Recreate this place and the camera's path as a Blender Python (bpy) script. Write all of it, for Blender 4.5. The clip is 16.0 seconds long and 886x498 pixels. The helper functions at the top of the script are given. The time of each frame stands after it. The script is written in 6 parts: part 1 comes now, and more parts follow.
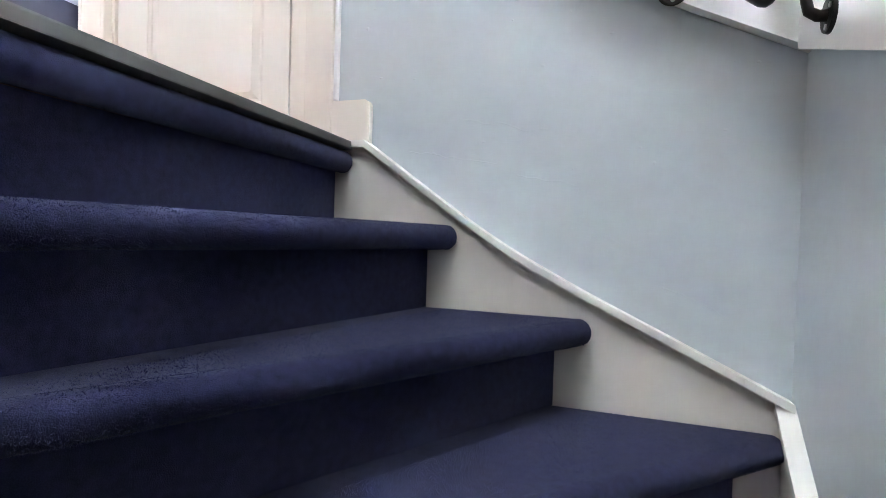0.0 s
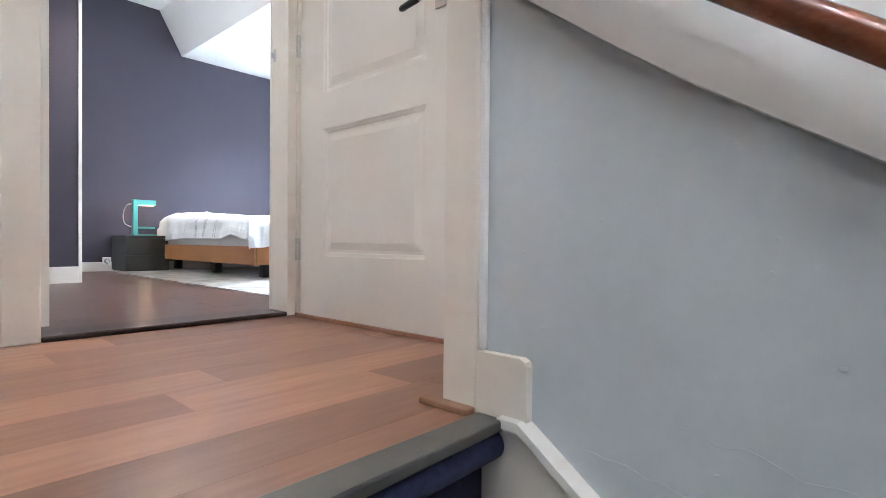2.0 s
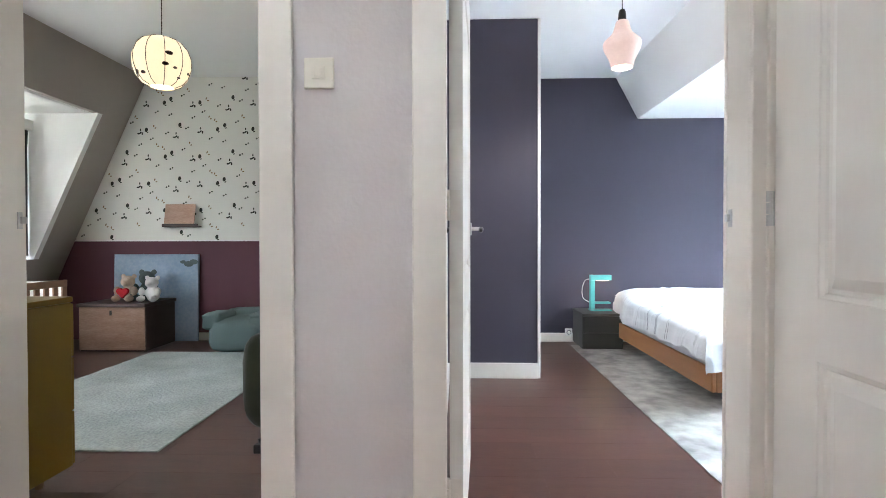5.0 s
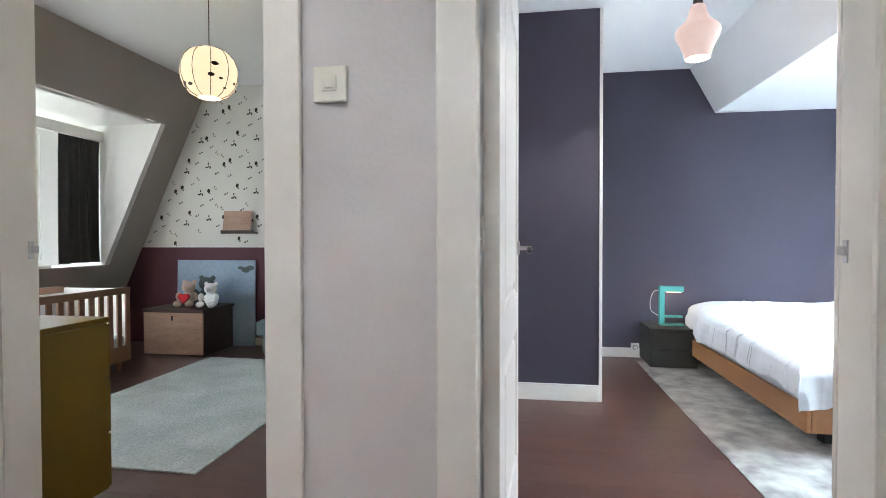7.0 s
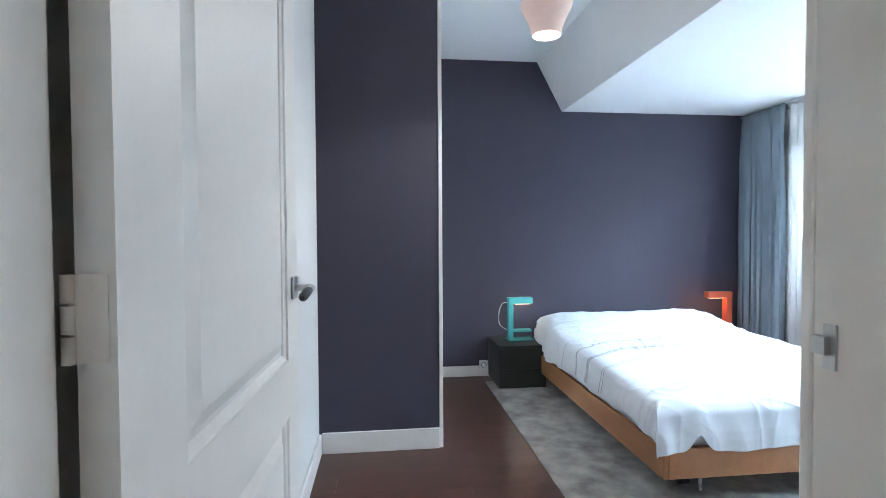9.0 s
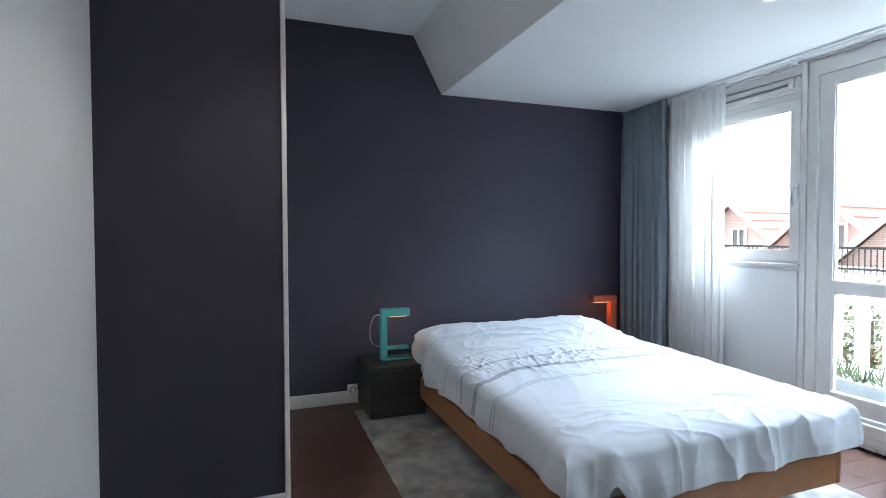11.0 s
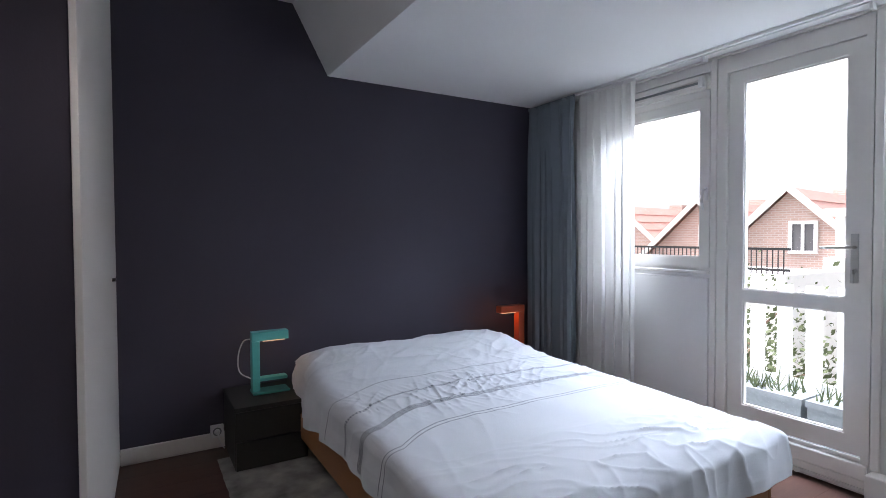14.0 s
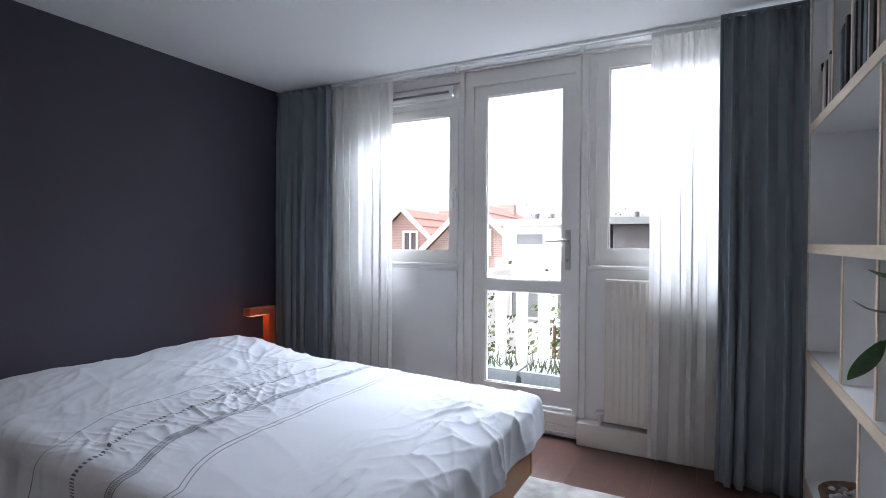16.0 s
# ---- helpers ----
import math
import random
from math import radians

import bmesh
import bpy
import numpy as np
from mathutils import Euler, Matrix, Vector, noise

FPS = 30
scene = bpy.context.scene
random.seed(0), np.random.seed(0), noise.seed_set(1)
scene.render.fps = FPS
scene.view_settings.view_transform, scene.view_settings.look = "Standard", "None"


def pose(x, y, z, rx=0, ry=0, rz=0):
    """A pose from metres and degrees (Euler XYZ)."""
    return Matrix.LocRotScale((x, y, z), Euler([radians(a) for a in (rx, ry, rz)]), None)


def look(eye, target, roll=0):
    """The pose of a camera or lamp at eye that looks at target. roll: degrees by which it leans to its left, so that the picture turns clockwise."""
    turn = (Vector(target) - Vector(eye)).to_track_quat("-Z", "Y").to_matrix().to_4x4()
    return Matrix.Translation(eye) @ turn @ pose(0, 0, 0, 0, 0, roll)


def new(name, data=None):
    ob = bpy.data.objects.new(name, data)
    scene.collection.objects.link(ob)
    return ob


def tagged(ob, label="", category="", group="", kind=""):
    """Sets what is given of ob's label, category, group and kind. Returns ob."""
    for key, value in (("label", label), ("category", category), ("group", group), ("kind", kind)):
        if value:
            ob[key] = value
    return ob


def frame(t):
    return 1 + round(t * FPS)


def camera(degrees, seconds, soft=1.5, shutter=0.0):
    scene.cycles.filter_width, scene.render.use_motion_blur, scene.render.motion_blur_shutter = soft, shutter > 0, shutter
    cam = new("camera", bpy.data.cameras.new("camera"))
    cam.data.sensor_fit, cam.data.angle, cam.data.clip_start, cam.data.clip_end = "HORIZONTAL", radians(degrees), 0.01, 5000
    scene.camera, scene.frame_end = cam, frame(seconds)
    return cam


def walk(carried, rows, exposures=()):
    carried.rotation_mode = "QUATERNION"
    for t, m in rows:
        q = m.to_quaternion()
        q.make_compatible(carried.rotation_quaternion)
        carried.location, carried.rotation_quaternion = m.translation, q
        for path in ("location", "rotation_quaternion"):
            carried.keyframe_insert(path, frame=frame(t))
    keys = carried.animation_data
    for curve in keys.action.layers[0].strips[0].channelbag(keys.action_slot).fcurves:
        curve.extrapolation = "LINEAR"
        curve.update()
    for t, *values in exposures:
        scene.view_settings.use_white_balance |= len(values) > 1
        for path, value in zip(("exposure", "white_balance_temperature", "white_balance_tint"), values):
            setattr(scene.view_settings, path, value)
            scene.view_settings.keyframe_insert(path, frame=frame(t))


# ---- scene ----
cam = camera(81.9, 16.0, soft=0.8)
PATH = [
    (0, (0.283, 0.317, -0.218), (-0.362, 2.209, -0.264), 1.8),
    (0.5, (0.276, 0.425, -0.11), (-0.54, 2.251, -0.122), 1.5),
    (1, (0.269, 0.555, 0.044), (-0.696, 2.306, 0.004), 0.4),
    (1.5, (0.213, 0.644, 0.152), (-0.947, 2.274, 0.123), 0.4),
    (2, (0.166, 0.718, 0.306), (-1.18, 2.197, 0.281), 0.5),
    (2.5, (0.108, 0.824, 0.446), (-1.429, 2.103, 0.415), 0.1),
    (3, (0.02, 0.897, 0.568), (-1.722, 1.88, 0.535), -0.2),
    (3.5, (-0.057, 0.946, 0.696), (-1.924, 1.663, 0.67), 0.0),
    (4, (-0.144, 1.025, 0.835), (-2.091, 1.48, 0.805), -0.1),
    (4.5, (-0.217, 1.051, 0.918), (-2.208, 1.241, 0.892), -0.1),
    (5, (-0.344, 1.065, 1.021), (-2.343, 1.003, 0.994), -0.1),
    (5.2, (-0.371, 1.061, 1.054), (-2.366, 0.915, 1.029), -0.1),
    (7.5, (-0.727, 1.172, 1.115), (-2.703, 0.865, 1.078), -0.1),
    (8, (-0.94, 1.217, 1.081), (-2.934, 1.069, 1.033), -0.0),
    (8.5, (-1.121, 1.265, 1.198), (-3.12, 1.277, 1.147), -0.0),
    (9, (-1.309, 1.346, 1.213), (-3.295, 1.576, 1.157), -0.3),
    (9.5, (-1.531, 1.462, 1.219), (-3.493, 1.841, 1.151), -0.1),
    (10, (-1.738, 1.492, 1.219), (-3.66, 2.044, 1.153), -0.1),
    (12.3, (-2.203, 1.727, 1.177), (-4.029, 2.54, 1.14), -0.2),
    (12.5, (-2.28, 1.76, 1.179), (-4.081, 2.629, 1.142), -0.2),
    (13, (-2.329, 1.808, 1.214), (-4.084, 2.764, 1.161), -0.3),
    (13.5, (-2.341, 1.812, 1.195), (-4.075, 2.809, 1.16), -0.2),
    (14, (-2.36, 1.822, 1.236), (-4.081, 2.84, 1.184), -0.3),
    (14.5, (-2.435, 1.737, 1.207), (-4.032, 2.94, 1.165), -0.1),
    (15, (-2.553, 1.723, 1.176), (-3.959, 3.145, 1.137), -0.1),
    (15.5, (-2.676, 1.756, 1.216), (-3.814, 3.4, 1.156), -0.3),
    (16, (-2.716, 1.716, 1.164), (-3.636, 3.491, 1.133), 0.4),
]
EXPOSURES = [(0.0, 5.6, 5900, 7), (1.0, 5.2, 5950, 9), (1.5, 4.9, 6100, 10), (2.5, 4.65, 6150, 9), (5.0, 4.55, 5980, 8), (7.5, 4.35, 5880, 7), (9.0, 3.82, 5550, 5), (10.0, 3.2, 5600, 4), (12.4, 2.22, 6250, 17), (16.0, 1.92, 6300, 18)]
walk(cam, [(t, look(eye, target, roll)) for t, eye, target, roll in PATH], EXPOSURES)

# ---- light ----
world = bpy.data.worlds.new("sky")
scene.world = world
world.use_nodes = True
wn = world.node_tree
bg = wn.nodes["Background"]
sky = wn.nodes.new("ShaderNodeTexSky")
sky.sky_type = "NISHITA"
sky.sun_disc = False
sky.sun_elevation, sky.sun_rotation = radians(58), radians(241)
sky.air_density, sky.dust_density, sky.ozone_density = 1.0, 4.0, 1.0
hsv = wn.nodes.new("ShaderNodeHueSaturation")
hsv.inputs["Saturation"].default_value = 0.12
wn.links.new(sky.outputs[0], hsv.inputs["Color"])
wn.links.new(hsv.outputs[0], bg.inputs[0])
bg.inputs[1].default_value = 0.15

sun = new("sun", bpy.data.lights.new("sun", "SUN"))
sun.data.energy, sun.data.angle, sun.data.color = 1.5, radians(30), (1, 0.97, 0.93)
sun.matrix_world = look((-18, -10, 34), (0, 0, 0))


def area(name, eye, target, w, h, power, color):
    lamp = new(name, bpy.data.lights.new(name, "AREA"))
    lamp.data.shape, lamp.data.size, lamp.data.size_y = "RECTANGLE", w, h
    lamp.data.energy, lamp.data.color = power, color
    lamp.matrix_world = look(eye, target)
    return lamp


def bulb(name, at, power, color, size=0.03):
    lamp = new(name, bpy.data.lights.new(name, "POINT"))
    lamp.data.energy, lamp.data.color, lamp.data.shadow_soft_size = power, color, size
    lamp.location = at
    return lamp


DAY = (0.76, 0.89, 1.0)
area("window_light", (-3.75, 5.55, 3.00), (-3.75, 3.2, 0.7), 3.4, 1.2, 92, DAY)
area("dormer_light", (-3.95, -4.45, 2.75), (-4.0, -2.4, 0.6), 2.2, 1.1, 1.7, DAY)
WARM = (1.0, 0.72, 0.45)
bulb("bedroom_bulb", (-3.5, 2.06, 2.14), 0.2, (1.0, 0.8, 0.62), 0.04)
pendant_light = new("pendant_light", bpy.data.lights.new("pendant_light", "SPOT"))
pendant_light.data.energy, pendant_light.data.color = 2.1, (1.0, 0.92, 0.84)
pendant_light.data.spot_size, pendant_light.data.spot_blend, pendant_light.data.shadow_soft_size = radians(168), 0.5, 0.05
pendant_light.matrix_world = look((-3.5, 2.06, 2.075), (-3.5, 2.061, 0.0))
bulb("globe_bulb", (-3.6, -0.85, 2.18), 0.03, WARM, 0.06)
# unseen lamp, added for the landing's warm tone; it has no fixture
bulb("assumed_landing_bulb", (-1.0, 0.0, 2.40), 0.38, (1.0, 0.88, 0.78), 0.08)

# ---- materials ----


def mat(name, color, rough=0.6, metal=0.0, vary=0.08, scale=6.0, fine=60.0, bump=0.1, stretch=(1, 1, 1), color2=None, sheen=0.0, spec=0.5, trans=0.0, per_object=0.0, depth=0.002):
    """A surface with variation at two scales, in metres of the object's own space."""
    m = bpy.data.materials.new(name)
    m.use_nodes = True
    nt = m.node_tree
    b = nt.nodes["Principled BSDF"]
    b.inputs["Roughness"].default_value, b.inputs["Metallic"].default_value = rough, metal
    b.inputs["Specular IOR Level"].default_value = spec
    if sheen:
        b.inputs["Sheen Weight"].default_value = sheen
        b.inputs["Sheen Roughness"].default_value = 0.6
    co = nt.nodes.new("ShaderNodeTexCoord")
    mp = nt.nodes.new("ShaderNodeMapping")
    mp.inputs["Scale"].default_value = stretch
    nt.links.new(co.outputs["Object"], mp.inputs[0])
    vec = mp.outputs[0]
    info = nt.nodes.new("ShaderNodeObjectInfo")
    if per_object:
        add = nt.nodes.new("ShaderNodeVectorMath")
        mul = nt.nodes.new("ShaderNodeMath")
        mul.operation, mul.inputs[1].default_value = "MULTIPLY", 37.0
        nt.links.new(info.outputs["Random"], mul.inputs[0])
        nt.links.new(vec, add.inputs[0])
        nt.links.new(mul.outputs[0], add.inputs[1])
        vec = add.outputs[0]
    n1 = nt.nodes.new("ShaderNodeTexNoise")
    n1.inputs["Scale"].default_value, n1.inputs["Detail"].default_value = scale, 4
    n2 = nt.nodes.new("ShaderNodeTexNoise")
    n2.inputs["Scale"].default_value, n2.inputs["Detail"].default_value = fine, 3
    for n in (n1, n2):
        nt.links.new(vec, n.inputs["Vector"])
    mixn = nt.nodes.new("ShaderNodeMath")
    mixn.operation = "ADD"
    nt.links.new(n1.outputs[0], mixn.inputs[0])
    nt.links.new(n2.outputs[0], mixn.inputs[1])
    ramp = nt.nodes.new("ShaderNodeMapRange")
    ramp.inputs[1].default_value, ramp.inputs[2].default_value = 0.6, 1.4
    nt.links.new(mixn.outputs[0], ramp.inputs[0])
    mx = nt.nodes.new("ShaderNodeMix")
    mx.data_type = "RGBA"
    c2 = color2 or tuple(min(1, c * (1 + vary)) for c in color)
    c1 = color if color2 else tuple(c * (1 - vary) for c in color)
    mx.inputs[6].default_value, mx.inputs[7].default_value = (*c1, 1), (*c2, 1)
    nt.links.new(ramp.outputs[0], mx.inputs[0])
    out = mx.outputs[2]
    if per_object:
        bc = nt.nodes.new("ShaderNodeHueSaturation")
        mr = nt.nodes.new("ShaderNodeMapRange")
        mr.inputs[3].default_value, mr.inputs[4].default_value = 1 - per_object, 1 + per_object
        nt.links.new(info.outputs["Random"], mr.inputs[0])
        nt.links.new(mr.outputs[0], bc.inputs["Value"])
        nt.links.new(out, bc.inputs["Color"])
        out = bc.outputs[0]
    nt.links.new(out, b.inputs["Base Color"])
    if bump:
        bp = nt.nodes.new("ShaderNodeBump")
        bp.inputs["Strength"].default_value, bp.inputs["Distance"].default_value = bump, depth
        nt.links.new(n2.outputs[0], bp.inputs["Height"])
        nt.links.new(bp.outputs[0], b.inputs["Normal"])
    if trans:
        b.inputs["Transmission Weight"].default_value = trans
    return m


def glow(name, color, strength, base=(0.8, 0.75, 0.65)):
    m = mat(name, base, 0.7, vary=0.05)
    b = m.node_tree.nodes["Principled BSDF"]
    b.inputs["Emission Color"].default_value = (*color, 1)
    b.inputs["Emission Strength"].default_value = strength
    return m


def glass(name, tint=(1, 1, 1)):
    m = bpy.data.materials.new(name)
    m.use_nodes = True
    b = m.node_tree.nodes["Principled BSDF"]
    b.inputs["Base Color"].default_value = (*tint, 1)
    b.inputs["Transmission Weight"].default_value = 1
    b.inputs["Roughness"].default_value = 0.0
    b.inputs["IOR"].default_value = 1.05
    return m


def sheer_cloth(name, color, see, rough=0.9):
    m = bpy.data.materials.new(name)
    m.use_nodes = True
    nt = m.node_tree
    out = nt.nodes["Material Output"]
    nt.nodes.remove(nt.nodes["Principled BSDF"])
    d, tl, tp = nt.nodes.new("ShaderNodeBsdfDiffuse"), nt.nodes.new("ShaderNodeBsdfTranslucent"), nt.nodes.new("ShaderNodeBsdfTransparent")
    d.inputs[0].default_value = tl.inputs[0].default_value = (*color, 1)
    co, wv = nt.nodes.new("ShaderNodeTexCoord"), nt.nodes.new("ShaderNodeTexNoise")
    wv.inputs["Scale"].default_value = 9
    mr = nt.nodes.new("ShaderNodeMapRange")
    mr.inputs[3].default_value, mr.inputs[4].default_value = see - 0.05, see + 0.05
    nt.links.new(co.outputs["Object"], wv.inputs["Vector"])
    nt.links.new(wv.outputs[0], mr.inputs[0])
    a, b = nt.nodes.new("ShaderNodeMixShader"), nt.nodes.new("ShaderNodeMixShader")
    a.inputs[0].default_value = 0.33
    nt.links.new(d.outputs[0], a.inputs[1])
    nt.links.new(tl.outputs[0], a.inputs[2])
    nt.links.new(mr.outputs[0], b.inputs[0])
    nt.links.new(a.outputs[0], b.inputs[1])
    nt.links.new(tp.outputs[0], b.inputs[2])
    nt.links.new(b.outputs[0], out.inputs[0])
    return m


M = {}
M["white_wall"] = mat("white wall paint", (0.78, 0.77, 0.75), 0.75, vary=0.02, scale=2, fine=140, bump=0.25)
M["blue_wall"] = mat("pale blue grey plaster", (0.51, 0.555, 0.585), 0.6, vary=0.03, scale=2.5, fine=45, bump=0.12, depth=0.003)
M["pink_wall"] = mat("pinkish white wall paint", (0.60, 0.548, 0.525), 0.75, vary=0.025, scale=2, fine=70, bump=0.35, depth=0.003)
M["taupe"] = mat("taupe wall paint", (0.40, 0.355, 0.315), 0.75, vary=0.03, scale=2, fine=110, bump=0.2)
M["stipple"] = mat("stippled white plaster", (0.78, 0.80, 0.81), 0.7, vary=0.03, scale=4, fine=90, bump=0.9, depth=0.006)
M["trim"] = mat("cream white gloss paint", (0.76, 0.705, 0.63), 0.38, vary=0.02, scale=3, fine=50, bump=0.06)
M["door"] = mat("white satin door paint", (0.79, 0.755, 0.70), 0.42, vary=0.015, scale=3, fine=60, bump=0.05, stretch=(1, 1, 0.2))
M["window"] = mat("white window paint", (0.79, 0.765, 0.725), 0.35, vary=0.02, scale=5, fine=50, bump=0.04)
M["ceiling"] = mat("white ceiling paint", (0.80, 0.80, 0.80), 0.85, vary=0.015, scale=2, fine=150, bump=0.15)
M["navy"] = mat("dark blue grey wall paint", (0.049, 0.0435, 0.066), 0.7, vary=0.05, scale=1.5, fine=160, bump=0.25)
M["plum"] = mat("plum wall paint", (0.10, 0.030, 0.045), 0.7, vary=0.05, scale=2, fine=150, bump=0.2)
M["wallpaper"] = mat("off white wallpaper", (0.72, 0.71, 0.66), 0.8, vary=0.02, scale=3, fine=120, bump=0.1)
M["print_dark"] = mat("dark green print", (0.03, 0.035, 0.025), 0.8, vary=0.4)
M["print_ochre"] = mat("ochre print", (0.22, 0.14, 0.07), 0.8, vary=0.3)
M["oak"] = mat("warm oak laminate", (0.275, 0.122, 0.072), 0.33, vary=0.1, scale=1.3, fine=9, bump=0.06, stretch=(6, 0.7, 1), color2=(0.44, 0.222, 0.136), per_object=0.34)
M["walnut"] = mat("dark brown laminate", (0.070, 0.033, 0.025), 0.30, vary=0.1, scale=2.5, fine=30, bump=0.10, stretch=(7, 0.8, 1), color2=(0.118, 0.058, 0.043), per_object=0.10)
M["sill"] = mat("dark stained threshold", (0.030, 0.016, 0.013), 0.3, vary=0.2, scale=8, fine=60, bump=0.1)
M["carpet"] = mat("navy blue stair carpet", (0.0125, 0.0135, 0.041), 0.97, vary=0.1, scale=70, fine=700, bump=0.5, depth=0.002, color2=(0.037, 0.041, 0.108), sheen=0.12, spec=0.03)
M["pile"] = mat("navy carpet fibre", (0.022, 0.024, 0.068), 0.95, vary=0.4, scale=20, fine=300, bump=0, color2=(0.065, 0.070, 0.150), spec=0.03)
M["edge_grey"] = mat("grey aluminium stair edging", (0.15, 0.15, 0.14), 0.45, metal=0.4, vary=0.08, scale=12, fine=90)
M["rail_wood"] = mat("red brown varnished wood", (0.19, 0.058, 0.026), 0.16, vary=0.25, scale=10, fine=70, bump=0.06, stretch=(1, 4, 4))
M["rail_end"] = mat("black turned wood", (0.018, 0.014, 0.013), 0.3, vary=0.2, scale=20, fine=120)
M["iron"] = mat("dark cast iron", (0.060, 0.052, 0.048), 0.45, metal=0.7, vary=0.3, scale=30, fine=150, bump=0.3)
M["steel"] = mat("brushed steel", (0.55, 0.54, 0.52), 0.32, metal=1.0, vary=0.05, scale=20, fine=200)
M["black"] = mat("black plastic", (0.012, 0.012, 0.013), 0.4, vary=0.15, scale=20, fine=150)
M["ivory"] = mat("ivory plastic", (0.72, 0.67, 0.56), 0.4, vary=0.02, scale=10, fine=100)
M["white_plastic"] = mat("white plastic", (0.8, 0.8, 0.79), 0.4, vary=0.02, scale=10, fine=100)
M["rug"] = mat("silver grey worn pile rug", (0.075, 0.068, 0.06), 0.9, vary=0.3, scale=4.5, fine=11, bump=0.8, depth=0.008, color2=(0.48, 0.46, 0.42), sheen=0.3)
M["rug_pale"] = mat("pale mint wool rug", (0.30, 0.34, 0.33), 0.95, vary=0.2, scale=3, fine=60, bump=1.0, depth=0.012, color2=(0.60, 0.64, 0.61))
M["bed_wood"] = mat("honey beech veneer", (0.36, 0.15, 0.055), 0.4, vary=0.1, scale=3, fine=40, bump=0.05, stretch=(0.6, 6, 6), color2=(0.46, 0.21, 0.085))
M["sheet"] = mat("white cotton", (0.64, 0.66, 0.70), 0.9, vary=0.02, scale=5, fine=220, bump=0.25, sheen=0.1)
M["stitch"] = mat("slate blue embroidery", (0.16, 0.18, 0.22), 0.9, vary=0.3, scale=30, fine=300, bump=0.4)
M["anthracite"] = mat("anthracite lacquer", (0.032, 0.032, 0.030), 0.45, vary=0.15, scale=6, fine=80, bump=0.05)
M["teal"] = mat("turquoise lacquered metal", (0.10, 0.43, 0.40), 0.4, vary=0.04, scale=8, fine=90)
M["orange"] = mat("copper orange lacquered metal", (0.40, 0.075, 0.03), 0.4, vary=0.08, scale=8, fine=90)
M["curtain"] = mat("slate blue curtain cloth", (0.20, 0.235, 0.27), 0.95, vary=0.06, scale=5, fine=260, bump=0.5, sheen=0.2)
M["curtain_grey"] = mat("charcoal curtain cloth", (0.045, 0.040, 0.040), 0.95, vary=0.08, scale=5, fine=260, bump=0.5)
M["sheer"] = sheer_cloth("white voile", (0.80, 0.79, 0.77), 0.055)
M["pane"] = glass("window glass")
M["shelf_white"] = mat("white bookcase melamine", (0.76, 0.76, 0.76), 0.45, vary=0.015, scale=4, fine=90, bump=0.03)
M["ply"] = mat("pale birch ply edge", (0.62, 0.50, 0.38), 0.55, vary=0.1, scale=6, fine=60, bump=0.1, stretch=(8, 1, 8))
M["leaf"] = mat("green leaf", (0.05, 0.12, 0.035), 0.4, vary=0.3, scale=14, fine=80, bump=0.15)
M["cactus"] = mat("grey green cactus", (0.05, 0.075, 0.04), 0.6, vary=0.3, scale=14, fine=90, bump=0.4)
M["crate"] = mat("knotty pine", (0.36, 0.20, 0.13), 0.55, vary=0.2, scale=3.5, fine=30, bump=0.2, stretch=(3, 1, 5), color2=(0.54, 0.36, 0.26))
M["crate_dark"] = mat("dark stained pine", (0.055, 0.030, 0.024), 0.5, vary=0.3, scale=4, fine=40, bump=0.2, stretch=(1, 3, 4))
M["mustard"] = mat("mustard yellow lacquer", (0.26, 0.155, 0.012), 0.45, vary=0.05, scale=4, fine=80, bump=0.04)
M["crib"] = mat("pale beech slats", (0.30, 0.165, 0.10), 0.5, vary=0.1, scale=4, fine=50, bump=0.06)
M["green_cloth"] = mat("moss green upholstery", (0.027, 0.030, 0.009), 0.95, vary=0.15, scale=8, fine=220, bump=0.6, sheen=0.3)
M["sage_cloth"] = mat("sage green canvas", (0.145, 0.195, 0.20), 0.95, vary=0.1, scale=6, fine=180, bump=0.5)
M["canvas"] = mat("blue sky canvas print", (0.22, 0.32, 0.44), 0.7, vary=0.15, scale=2.5, fine=30, color2=(0.36, 0.43, 0.52))
M["plush_tan"] = mat("tan plush", (0.52, 0.40, 0.32), 0.95, vary=0.15, scale=20, fine=200, bump=1.0, depth=0.005)
M["plush_white"] = mat("white plush", (0.75, 0.74, 0.72), 0.95, vary=0.06, scale=20, fine=200, bump=1.0, depth=0.005)
M["plush_grey"] = mat("dark grey green plush", (0.10, 0.13, 0.13), 0.95, vary=0.15, scale=20, fine=200, bump=1.0, depth=0.005)
M["red"] = mat("red felt", (0.50, 0.012, 0.02), 0.9, vary=0.1)
M["shade"] = glow("lit pendant shade", (1.0, 0.70, 0.58), 0.024, (0.58, 0.44, 0.39))
M["globe"] = glow("lit paper globe", (1.0, 0.72, 0.42), 0.05, (0.8, 0.7, 0.55))
M["spot_on"] = glow("lit spot lens", (1.0, 0.86, 0.72), 0.25)
M["lamp_on"] = glow("warm lamp diffuser", (1.0, 0.5, 0.2), 0.3)
M["brick"] = mat("red brown brickwork", (0.43, 0.29, 0.25), 0.9, vary=0.2, scale=3, fine=20, bump=0.3, color2=(0.50, 0.36, 0.31), per_object=0.1)
M["tile"] = mat("orange clay roof tile", (0.38, 0.21, 0.175), 0.8, vary=0.15, scale=2, fine=12, bump=0.3, color2=(0.46, 0.27, 0.23), per_object=0.1)
M["white_out"] = mat("white outdoor paint", (0.78, 0.78, 0.77), 0.6, vary=0.04, scale=4, fine=60)
M["dark_out"] = mat("dark grey cladding", (0.10, 0.10, 0.105), 0.6, vary=0.15, scale=4, fine=60)
